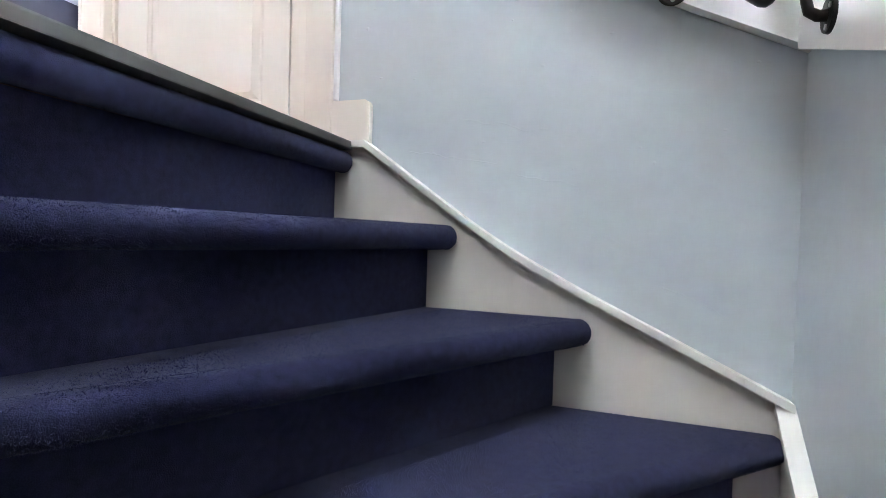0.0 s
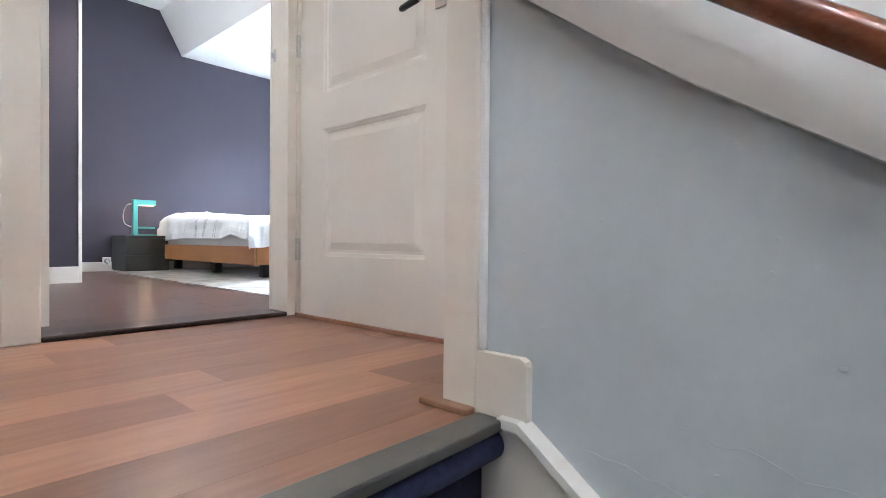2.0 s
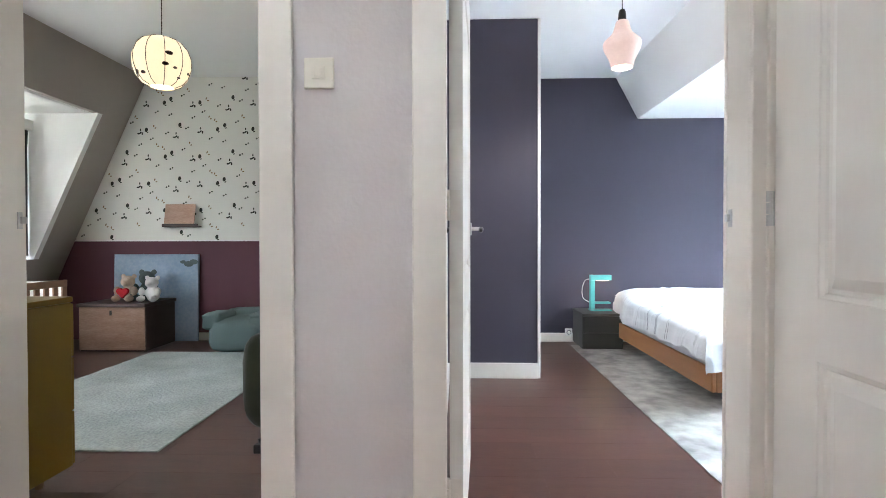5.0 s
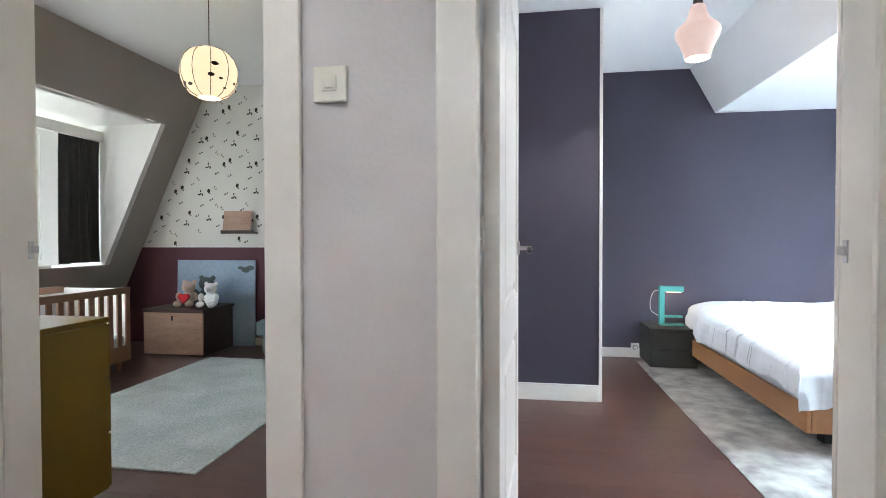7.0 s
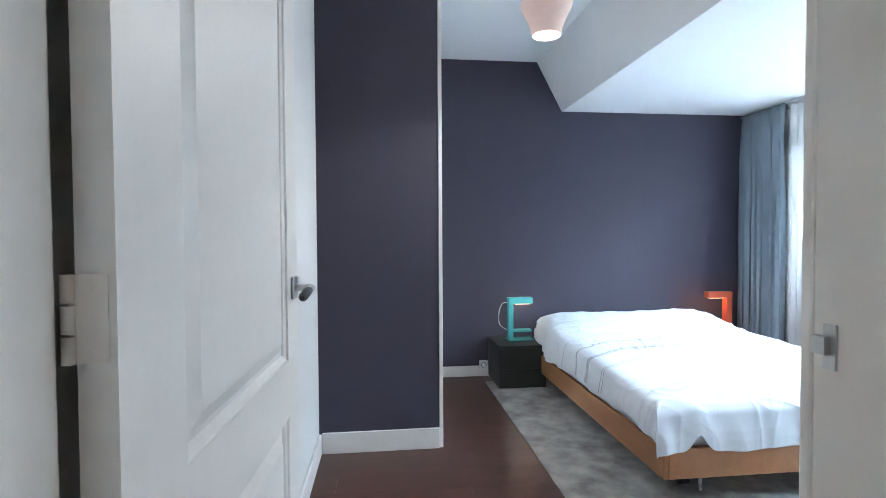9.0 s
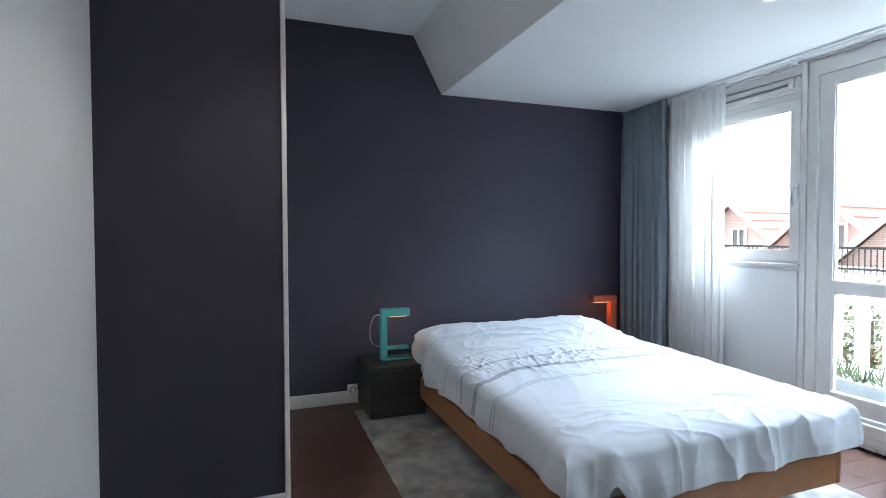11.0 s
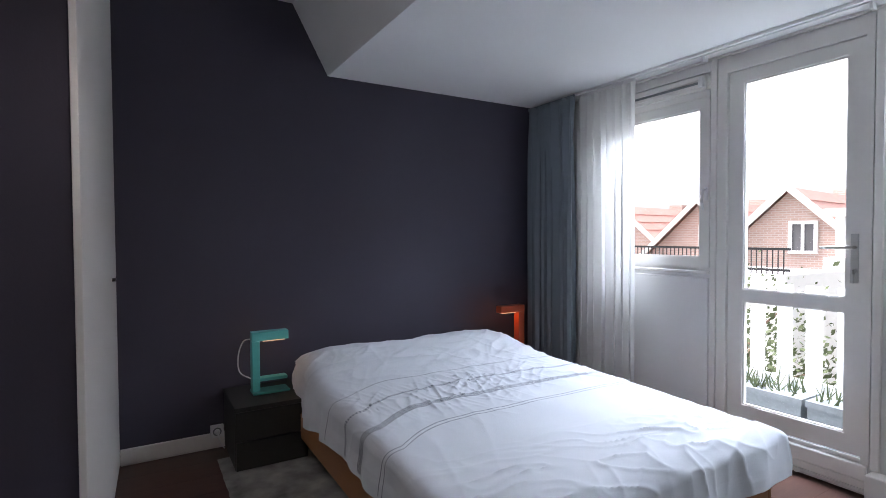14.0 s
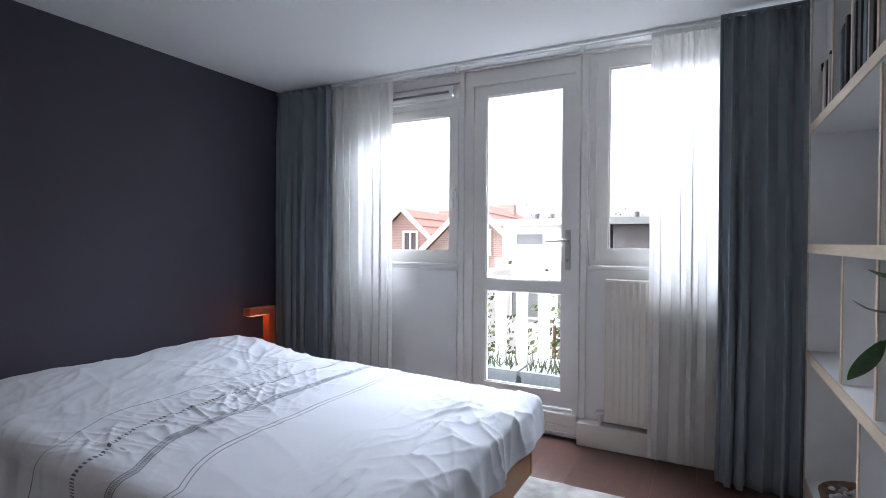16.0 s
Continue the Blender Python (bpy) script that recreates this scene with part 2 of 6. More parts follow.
M["zinc"] = mat("weathered zinc", (0.25, 0.27, 0.28), 0.5, metal=0.3, vary=0.15, scale=4, fine=40)
M["ground"] = mat("garden ground", (0.07, 0.085, 0.05), 0.95, vary=0.4, scale=0.3, fine=3, bump=0.5, depth=0.05)
M["foliage"] = mat("garden foliage", (0.06, 0.09, 0.035), 0.8, vary=0.5, scale=2, fine=15, color2=(0.12, 0.14, 0.07))
M["pebble"] = mat("pale pebbles", (0.45, 0.45, 0.46), 0.7, vary=0.4, scale=40, fine=120, bump=0.6)
M["wicker"] = mat("brown wicker", (0.16, 0.10, 0.065), 0.8, vary=0.4, scale=40, fine=120, bump=0.8)
M["book_red"] = mat("dark red book cloth", (0.35, 0.03, 0.05), 0.6, vary=0.1)
M["book_dark"] = mat("charcoal book cloth", (0.03, 0.03, 0.032), 0.6, vary=0.15)
M["book_blue"] = mat("grey blue book cloth", (0.12, 0.16, 0.19), 0.6, vary=0.15)
M["book_pale"] = mat("cream book paper", (0.65, 0.60, 0.52), 0.7, vary=0.05)


def coursed(m, width, height, mortar):
    """Lays brick courses with pale joints over a wall material."""
    nt = m.node_tree
    b = nt.nodes["Principled BSDF"]
    old = b.inputs["Base Color"].links[0].from_socket
    co, sp, cx = nt.nodes.new("ShaderNodeTexCoord"), nt.nodes.new("ShaderNodeSeparateXYZ"), nt.nodes.new("ShaderNodeCombineXYZ")
    br, dk = nt.nodes.new("ShaderNodeTexBrick"), nt.nodes.new("ShaderNodeHueSaturation")
    nt.links.new(co.outputs["Object"], sp.inputs[0])
    nt.links.new(sp.outputs[0], cx.inputs[0])
    nt.links.new(sp.outputs[2], cx.inputs[1])
    nt.links.new(cx.outputs[0], br.inputs["Vector"])
    dk.inputs["Value"].default_value = 0.86
    nt.links.new(old, br.inputs["Color1"])
    nt.links.new(old, dk.inputs["Color"])
    nt.links.new(dk.outputs[0], br.inputs["Color2"])
    br.inputs["Mortar"].default_value = (*mortar, 1)
    br.inputs["Scale"].default_value, br.inputs["Mortar Size"].default_value = 1.0, 0.012
    br.inputs["Brick Width"].default_value, br.inputs["Row Height"].default_value = width, height
    nt.links.new(br.outputs[0], b.inputs["Base Color"])


coursed(M["brick"], 0.22, 0.075, (0.46, 0.40, 0.36))

# ---- geometry helpers ----


def box(bm, x0, x1, y0, y1, z0, z1):
    """Adds a box between the given limits; returns its verts."""
    v = [bm.verts.new((x, y, z)) for x in (min(x0, x1), max(x0, x1)) for y in (min(y0, y1), max(y0, y1)) for z in (min(z0, z1), max(z0, z1))]
    for f in ((0, 1, 3, 2), (4, 6, 7, 5), (0, 4, 5, 1), (2, 3, 7, 6), (0, 2, 6, 4), (1, 5, 7, 3)):
        bm.faces.new([v[i] for i in f])
    return v


def bev(bm, r, seg=2, edges=None):
    bmesh.ops.bevel(bm, geom=list(edges if edges is not None else bm.edges), offset=r, segments=seg, profile=0.5, affect="EDGES", clamp_overlap=True)
    return bm


def bx(x0, x1, y0, y1, z0, z1, r=0.0, seg=2):
    bm = bmesh.new()
    box(bm, x0, x1, y0, y1, z0, z1)
    return bev(bm, r, seg) if r else bm


def cyl(bm, a, b, r0, r1=None, n=16, caps=True):
    """Adds a tapered rod from a to b."""
    a, b = Vector(a), Vector(b)
    r1 = r0 if r1 is None else r1
    q = (b - a).to_track_quat("Z", "Y").to_matrix()
    rings = [[bm.verts.new(p + q @ Vector((r * math.cos(2 * math.pi * i / n), r * math.sin(2 * math.pi * i / n), 0))) for i in range(n)] for p, r in ((a, r0), (b, r1))]
    for i in range(n):
        bm.faces.new((rings[0][i], rings[0][(i + 1) % n], rings[1][(i + 1) % n], rings[1][i]))
    if caps:
        bm.faces.new(rings[0][::-1])
        bm.faces.new(rings[1])
    return bm


def tube(bm, pts, r, n=10):
    """Adds a round bar along the points; r is one radius or one for each point."""
    pts = [Vector(p) for p in pts]
    rs = r if isinstance(r, (list, tuple)) else [r] * len(pts)
    rings = []
    for i, p in enumerate(pts):
        d = (pts[min(i + 1, len(pts) - 1)] - pts[max(i - 1, 0)]).normalized()
        q = d.to_track_quat("Z", "Y").to_matrix()
        rings.append([bm.verts.new(p + q @ Vector((rs[i] * math.cos(2 * math.pi * k / n), rs[i] * math.sin(2 * math.pi * k / n), 0))) for k in range(n)])
    for a, b in zip(rings, rings[1:]):
        for k in range(n):
            bm.faces.new((a[k], a[(k + 1) % n], b[(k + 1) % n], b[k]))
    bm.faces.new(rings[0][::-1])
    bm.faces.new(rings[-1])
    return bm


def lathe(bm, centre, profile, n=32):
    """Adds a turned shape of (radius, height) pairs round the upright through centre."""
    c = Vector(centre)
    rings = [[bm.verts.new(c + Vector((r * math.cos(2 * math.pi * i / n), r * math.sin(2 * math.pi * i / n), z))) for i in range(n)] for r, z in profile]
    for a, b in zip(rings, rings[1:]):
        for i in range(n):
            bm.faces.new((a[i], a[(i + 1) % n], b[(i + 1) % n], b[i]))
    return bm


def prism(bm, poly, z0, z1):
    lo, hi = [bm.verts.new((x, y, z0)) for x, y in poly], [bm.verts.new((x, y, z1)) for x, y in poly]
    bm.faces.new(lo[::-1])
    bm.faces.new(hi)
    for i in range(len(poly)):
        j = (i + 1) % len(poly)
        bm.faces.new((lo[i], lo[j], hi[j], hi[i]))
    return bm


def slab(bm, poly, axis, a, b):
    """Adds a plate with the outline poly, in the plane across axis, from a to b."""
    put = {"x": lambda u, v, w: (w, u, v), "y": lambda u, v, w: (u, w, v), "z": lambda u, v, w: (u, v, w)}[axis]
    lo, hi = [bm.verts.new(put(u, v, a)) for u, v in poly], [bm.verts.new(put(u, v, b)) for u, v in poly]
    bm.faces.new(lo[::-1])
    bm.faces.new(hi)
    for i in range(len(poly)):
        j = (i + 1) % len(poly)
        bm.faces.new((lo[i], lo[j], hi[j], hi[i]))
    return bm


def ball(bm, at, r, seg=14, squash=(1, 1, 1)):
    m = Matrix.Translation(at) @ Matrix.Diagonal((*squash, 1))
    bmesh.ops.create_uvsphere(bm, u_segments=seg, v_segments=max(6, seg * 2 // 3), radius=r, matrix=m)
    return bm


def mesh_of(name, bm, material, smooth=False, base=(0, 0, 0)):
    bmesh.ops.recalc_face_normals(bm, faces=bm.faces)
    if any(base):
        bmesh.ops.translate(bm, vec=-Vector(base), verts=bm.verts)
    if smooth:
        for f in bm.faces:
            f.smooth = True
        for e in bm.edges:
            if len(e.link_faces) == 2 and e.calc_face_angle(0) > 0.7:
                e.smooth = False
    me = bpy.data.meshes.new(name)
    bm.to_mesh(me)
    bm.free()
    me.materials.append(material)
    return me


def thing(name, at, label, category, group=""):
    ob = new(name)
    ob.location = at
    ob.empty_display_size = 0.1
    return tagged(ob, label, category, group)


def root(ob):
    while ob.parent:
        ob = ob.parent
    return ob


def part(name, bm, material, parent, label="", smooth=False):
    ob = new(name, mesh_of(name, bm, M[material] if isinstance(material, str) else material, smooth, root(parent).location))
    ob.parent = parent
    return tagged(ob, label)


def built(name, bm, material, label, category="", smooth=False):
    """A piece of the setting, in world metres."""
    return tagged(new(name, mesh_of(name, bm, M[material], smooth)), label, category, kind="structure")


def single(name, at, bm, material, label, category, group="", smooth=False):
    """A thing of one mesh."""
    ob = new(name, mesh_of(name, bm, M[material], smooth, at))
    ob.location = at
    return tagged(ob, label, category, group)


def wall_with_holes(bm, axis, a, b, u0, u1, z0, z1, holes):
    """A wall across axis between a and b, over u0..u1, with holes (u, u, z, z)."""
    us = sorted({u0, u1, *[h[0] for h in holes], *[h[1] for h in holes]})
    zs = sorted({z0, z1, *[h[2] for h in holes], *[h[3] for h in holes]})
    for p, q in zip(us, us[1:]):
        run = None
        for s, t in zip(zs, zs[1:]):
            mu, mz = (p + q) / 2, (s + t) / 2
            if any(h[0] < mu < h[1] and h[2] < mz < h[3] for h in holes):
                if run:
                    (box(bm, a, b, p, q, *run) if axis == "x" else box(bm, p, q, a, b, *run))
                run = None
            else:
                run = (run[0], t) if run else (s, t)
        if run:
            (box(bm, a, b, p, q, *run) if axis == "x" else box(bm, p, q, a, b, *run))
    bmesh.ops.remove_doubles(bm, verts=bm.verts, dist=1e-5)
    return bm

# ---- structure: shells of the rooms ----
DW0, DW1 = -1.84, -1.73      # wall between landing and rooms
WEST, NORTH = -5.60, 4.74    # navy wall, window wall
HI, LO = 2.685, 2.27         # ceilings of the bedroom
PART = 0.98                  # partition between the rooms, bedroom face

bm = bmesh.new()
wall_with_holes(bm, "x", DW0, DW1, -3.7, 4.86, -0.02, 2.80, [(1.012, 1.854, -0.02, 2.06), (-0.253, 0.543, -0.02, 2.06)])
built("wall_landing", bm, "pink_wall", "pinkish white plastered wall with two door openings")
built("wall_west_bedroom", bx(WEST - 0.15, WEST, 0.98, 4.86, -0.05, 2.80), "navy", "dark blue grey painted bedroom wall")
built("wall_partition", bx(WEST, DW0, 0.88, PART, -0.05, 2.80), "white_wall", "white partition wall between the rooms")

# window wall with three openings
WL = (-4.93, -4.16, 1.017, 2.20)
GD = (-4.12, -3.38, 0.03, 2.24)
WR = (-3.332, -2.42, 1.03, 2.25)
bm = bmesh.new()
wall_with_holes(bm, "y", NORTH, NORTH + 0.14, WEST - 0.15, DW0, -0.05, 2.80, [WL, GD, WR])
built("wall_window", bm, "white_wall", "white window wall with a balcony door")

# ceilings
bm = bmesh.new()
slab(bm, [(0.98, HI), (2.66, HI), (2.88, LO), (NORTH, LO), (NORTH, 2.80), (0.98, 2.80)], "x", WEST, DW0)
built("ceiling_bedroom", bm, "ceiling", "white ceiling stepping down along a slope")
bm = bmesh.new()
slab(bm, [(0.88, 2.74), (-2.185, 2.74), (-2.185, 2.85), (0.88, 2.85)], "x", WEST, DW0)
built("ceiling_nursery", bm, "ceiling", "white ceiling of the child's room")
built("ceiling_landing", bx(DW1, -0.30, -1.2, 1.98, 2.50, 2.60), "ceiling", "white ceiling above the landing")
# opening and skylight are unseen, added to let cool light fall on the stairs
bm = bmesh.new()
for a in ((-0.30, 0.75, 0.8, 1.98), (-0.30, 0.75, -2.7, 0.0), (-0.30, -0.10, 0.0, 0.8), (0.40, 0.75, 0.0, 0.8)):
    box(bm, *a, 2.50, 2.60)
built("ceiling_stairwell", bm, "ceiling", "white ceiling with an added light opening over the stairs")
sl = tagged(new("assumed_skylight"), "assumed skylight, out of view, lighting the stairwell", kind="structure")
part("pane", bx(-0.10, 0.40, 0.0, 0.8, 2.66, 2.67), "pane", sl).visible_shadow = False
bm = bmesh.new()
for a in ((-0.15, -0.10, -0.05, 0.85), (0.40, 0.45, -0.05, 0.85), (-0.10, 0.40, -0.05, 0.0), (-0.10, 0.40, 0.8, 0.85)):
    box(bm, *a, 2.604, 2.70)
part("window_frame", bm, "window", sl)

# child's room shell: far wall, slope with dormer, side walls
bm = bmesh.new()
slab(bm, [(-3.75, 1.045), (0.88, 1.045), (0.88, 2.85), (-3.75, 2.85)], "x", WEST - 0.15, WEST)
far_wall = built("wall_west_nursery", bm, "wallpaper", "off-white wallpaper with small leaf prints above plum paint")
bm = bmesh.new()
slab(bm, [(-3.75, -0.05), (0.88, -0.05), (0.88, 1.035), (-3.75, 1.035)], "x", WEST - 0.15, WEST + 0.001)
part("dado", bm, "plum", far_wall, "plum painted lower wall")
part("dado_line", bx(WEST - 0.1, WEST + 0.004, -3.2, 0.88, 1.035, 1.045), "white_plastic", far_wall)


def slope_y(z):
    return -3.18 + (z - 0.6) / 2.15


D0, D1, DZ0, DZ1 = -5.17, -2.75, 0.86, 2.27


def slope_piece(bm, x0, x1, z0, z1):
    slab(bm, [(slope_y(z0), z0), (slope_y(z1), z1), (slope_y(z1) - 0.10, z1), (slope_y(z0) - 0.10, z0)], "x", x0, x1)


bm = bmesh.new()
slope_piece(bm, WEST, D0 - 0.06, 0.0, 2.745)
slope_piece(bm, D1 + 0.06, DW0, 0.0, 2.745)
slope_piece(bm, D0 - 0.06, D1 + 0.06, DZ1, 2.745)
slope_piece(bm, D0 - 0.06, D1 + 0.06, 0.0, DZ0)
bmesh.ops.remove_doubles(bm, verts=bm.verts, dist=1e-5)
built("wall_slope", bm, "taupe", "taupe sloping roof wall with a dormer opening")
bm = bmesh.new()
slab(bm, [(slope_y(DZ0), DZ0), (slope_y(DZ1), DZ1), (-3.62, DZ1), (-3.62, DZ0)], "x", D0 - 0.06, D0)
slab(bm, [(slope_y(DZ0), DZ0), (slope_y(DZ1), DZ1), (-3.62, DZ1), (-3.62, DZ0)], "x", D1, D1 + 0.06)
box(bm, D0, D1, -3.62, slope_y(DZ1) - 0.05, DZ1, DZ1 + 0.06)
box(bm, D0, D1, -3.62, slope_y(DZ0) - 0.05, DZ0 - 0.06, DZ0)
wall_with_holes(bm, "y", -3.66, -3.56, D0, D1, 0.80, 2.33, [(-4.95, -2.95, 0.92, 2.16)])
built("wall_dormer", bm, "white_wall", "white dormer cheeks and window reveal")

# landing and stairwell walls
bm = bmesh.new()
wall_with_holes(bm, "y", 1.885, 1.98, DW1, -0.40, -0.02, 2.60, [(-1.71, -0.84, -0.02, 2.06)])
built("wall_landing_north", bm, "white_wall", "white landing wall with a closed door")
bm = bmesh.new()
box(bm, -0.40, 0.72, 1.455, 1.98, -3.2, 2.60)
built("wall_stair", bm, "blue_wall", "pale blue grey plastered stair wall with small cracks")
built("wall_stair_east", bx(0.61, 0.75, -2.7, 1.455, -3.2, 2.60), "blue_wall", "pale blue grey plastered stair wall")
built("wall_stair_south", bx(-0.40, 0.75, -2.8, -2.7, -3.2, 2.60), "white_wall", "white wall at the foot of the stairs")
built("wall_landing_south", bx(DW1, -0.40, -1.3, -1.2, -0.05, 2.60), "white_wall", "white wall closing the landing")
built("wall_stair_west", bx(-0.40, -0.34, -2.7, 0.44, -3.2, -0.21), "white_wall", "white wall below the landing")
built("wall_below", bx(-0.40, -0.34, 0.44, 1.455, -3.2, -0.24), "white_wall", "white wall below the landing edge")
built("wall_landing_corner", bx(-0.40, -0.30, -2.7, -1.2, -0.21, 2.60), "white_wall", "white wall beside the stairwell")
built("closet_back", bx(-1.72, -0.40, 2.15, 2.20, -0.05, 2.60), "white_wall", "plain wall behind the closed door")
built("subfloor", bx(-5.75, -0.40, -3.7, 4.88, -0.25, -0.016), "walnut", "floor deck under the boards")
built("stair_floor", bx(-0.40, 0.75, -2.8, 1.5, -3.3, -3.2), "oak", "floor at the foot of the stairs")

# ---- trim, skirting, door frames ----


def trim_run(name, boxes, label, material="trim", r=0.004):
    bm = bmesh.new()
    for b in boxes:
        box(bm, *b)
    bev(bm, r, 1)
    return built(name, bm, material, label)


def door_casing(name, y0, y1, label):
    """Architraves on both faces and a lining with a stop, for an opening in the landing wall."""
    ob = tagged(new(name), label, kind="structure")
    for x0, x1, tag in ((DW1, DW1 + 0.018, "architrave"), (DW0 - 0.018, DW0, "architrave")):
        for a, b in ((y0 - 0.09, y0 + 0.002 if x0 > -1.8 else y0 - 0.022), (y1 - 0.002, min(y1 + 0.09, 1.883) if y1 > 1 and x0 > -1.8 else y1 + 0.09)):
            part(tag, bx(x0, x1, a, b, 0.0, 2.06, 0.004), "trim", ob)
        part(tag, bx(x0, x1, y0 - 0.09, min(y1 + 0.09, 1.883) if y1 > 1 and x0 > -1.8 else y1 + 0.09, 2.062, 2.15, 0.004), "trim", ob)
    for a, b in ((y0 - 0.017, y0), (y1, y1 + 0.017)):
        part("lining", bx(DW0 + 0.001, DW1 - 0.001, a, b, 0.0, 2.04), "trim", ob)
    part("lining", bx(DW0 + 0.001, DW1 - 0.001, y0, y1, 2.042, 2.059), "trim", ob)
    return ob


door_a = door_casing("door_1", 1.03, 1.836, "cream painted bedroom door frame with an open panelled door")
door_b = door_casing("door_2", -0.235, 0.525, "cream painted door frame of the child's room")
for y0, y1, own in ((1.031, 1.835, door_a), (-0.234, 0.524, door_b)):
    sill = part("threshold", bx(DW0 - 0.02, DW1 + 0.022, y0, y1, 0.0, 0.018, 0.006), "sill", own, "dark stained threshold strip")
    for y in (y0 + 0.05, y1 - 0.05):
        bm = bmesh.new()
        cyl(bm, (DW1 - 0.01, y, 0.015), (DW1 - 0.01, y, 0.0205), 0.006, n=10)
        part("screw", bm, "steel", sill)


def panel_leaf(owner, name, w, h, th, place, handle_side):
    """A panelled door leaf built flat in x (0..w), y (0..-th), z; put in the world by place. Two tall panels over a short one."""
    lx0, lx1 = 0.155 * w / 0.84, w - 0.11 * w / 0.84
    rows_ = ((0.245, 0.75), (0.885, 1.86))
    bm = bmesh.new()
    box(bm, 0, lx0, -th, 0, 0.008, h)
    box(bm, lx1, w, -th, 0, 0.008, h)
    zs = [0.008, rows_[0][0], rows_[0][1], rows_[1][0], rows_[1][1], h]
    for a, b in ((zs[0], zs[1]), (zs[2], zs[3]), (zs[4], zs[5])):
        box(bm, lx0, lx1, -th, 0, a, b)
    bmesh.ops.remove_doubles(bm, verts=bm.verts, dist=1e-5)
    bm.transform(place)
    leaf = part(name, bm, "door", owner)
    for a, b in rows_:
        bm = bmesh.new()
        box(bm, lx0, lx1, -th + 0.014, -0.014, a, b)
        for y in (-0.014, -th + 0.014):
            # sloping moulding and raised field
            s = 1 if y > -th / 2 else -1
            o = [(lx0, a), (lx1, a), (lx1, b), (lx0, b)]
            def ring(d, yy):
                return [bm.verts.new((u + (d if u < w / 2 else -d), yy, v + (d if v < (a + b) / 2 else -d))) for u, v in o]
            r = [ring(0.0, y + s * 0.0135), ring(0.004, y + s * 0.0135), ring(0.006, y + s * 0.010), ring(0.016, y + s * 0.006), ring(0.020, y + s * 0.001), ring(0.030, y + s * 0.001), ring(0.052, y + s * 0.010), ring(0.056, y + s * 0.012)]
            for p, q in zip(r, r[1:]):
                for i in range(4):
                    bm.faces.new((p[i], p[(i + 1) % 4], q[(i + 1) % 4], q[i]))
            bm.faces.new(r[-1])
        bm.transform(place)
        part("panel", bm, "door", leaf)
    hx = w - 0.05 if handle_side > 0 else 0.065
    for s in (0, 1):
        y = 0.0 if s == 0 else -th
        o = 1 if s == 0 else -1
        bm = bmesh.new()
        box(bm, hx - 0.024, hx + 0.024, y, y + o * 0.007, 1.032, 1.088)
        bev(bm, 0.002, 1)
        cyl(bm, (hx, y, 1.06), (hx, y + o * 0.045, 1.06), 0.009)
        tube(bm, [(hx, y + o * 0.045, 1.06), (hx - handle_side * 0.02, y + o * 0.05, 1.06), (hx - handle_side * 0.055, y + o * 0.05, 1.058)], [0.009, 0.009, 0.008])
        bm.transform(place)
        hd = part("handle", bm, "steel", leaf, "brushed steel handle with a black grip", smooth=True)
        bm = bmesh.new()
        tube(bm, [(hx - handle_side * 0.05, y + o * 0.05, 1.058), (hx - handle_side * 0.07, y + o * 0.05, 1.057), (hx - handle_side * 0.125, y + o * 0.05, 1.05), (hx - handle_side * 0.135, y + o * 0.05, 1.049)], [0.009, 0.011, 0.0105, 0.006])
        bm.transform(place)
        part("grip", bm, "black", hd, smooth=True)
    return leaf


def hinges(owner, x, y, zs, along, material="trim", label="painted butt hinge"):
    for z in zs:
        bm = bmesh.new()
        for k in range(3):
            cyl(bm, (x, y, z - 0.045 + k * 0.031), (x, y, z - 0.017 + k * 0.031), 0.0075, n=12)
        dx, dy = along
        box(bm, x + min(0, dx), x + max(0, dx) + 0.0015, y + min(0, dy), y + max(0, dy) + 0.0015, z - 0.045, z + 0.045)
        hg = part("hinge", bm, material, owner, label, smooth=True)
        for k in (-0.03, 0.0, 0.03):
            bm = bmesh.new()
            c = Vector((x + dx * 0.6, y + dy * 0.6, z + k))
            n = Vector((0.0024, 0, 0)) if dy else Vector((0, 0.0024, 0))
            cyl(bm, c, c + n, 0.0034, n=10)
            part("screw", bm, material, hg)


# closed door in the landing's north wall
door_c = tagged(new("door_3"), "closed cream white panelled landing door", kind="structure")
panel_leaf(door_c, "leaf", 0.835, 2.03, 0.04, pose(-1.695, 1.925, 0), 1)
hinges(door_c, -1.697, 1.871, (0.274, 1.107, 1.85), (0.0, 0.012), "steel", "steel butt hinge with worn paint")
for b in ((-1.726, -1.700, 1.872, 1.978, 0, 2.05), (-0.855, -0.84, 1.90, 1.978, 0, 2.05), (-1.726, -0.84, 1.90, 1.978, 2.05, 2.075)):
    part("door_frame", bx(*b, 0.003), "trim", door_c)
part("architrave", bx(-0.84, -0.76, 1.865, 1.884, 0, 2.15, 0.004), "trim", door_c)

# open bedroom door, folded back along the partition
panel_leaf(door_a, "leaf", 0.835, 2.03, 0.04, pose(-1.861, 1.037, 0.020, 0, 0, 177.2), 1)
hinges(door_a, -1.8575, 1.0325, (0.27, 1.13, 1.85), (0.0, 0.036))
for y, own in ((1.8355, door_a), (-0.2345, door_b)):
    s = -1 if y > 0 else 1
    bm = bmesh.new()
    box(bm, -1.824, -1.808, y, y + s * 0.003, 1.062, 1.112)
    box(bm, -1.832, -1.815, y, y + s * 0.010, 1.078, 1.098)
    part("strike_plate", bm, "steel", own)

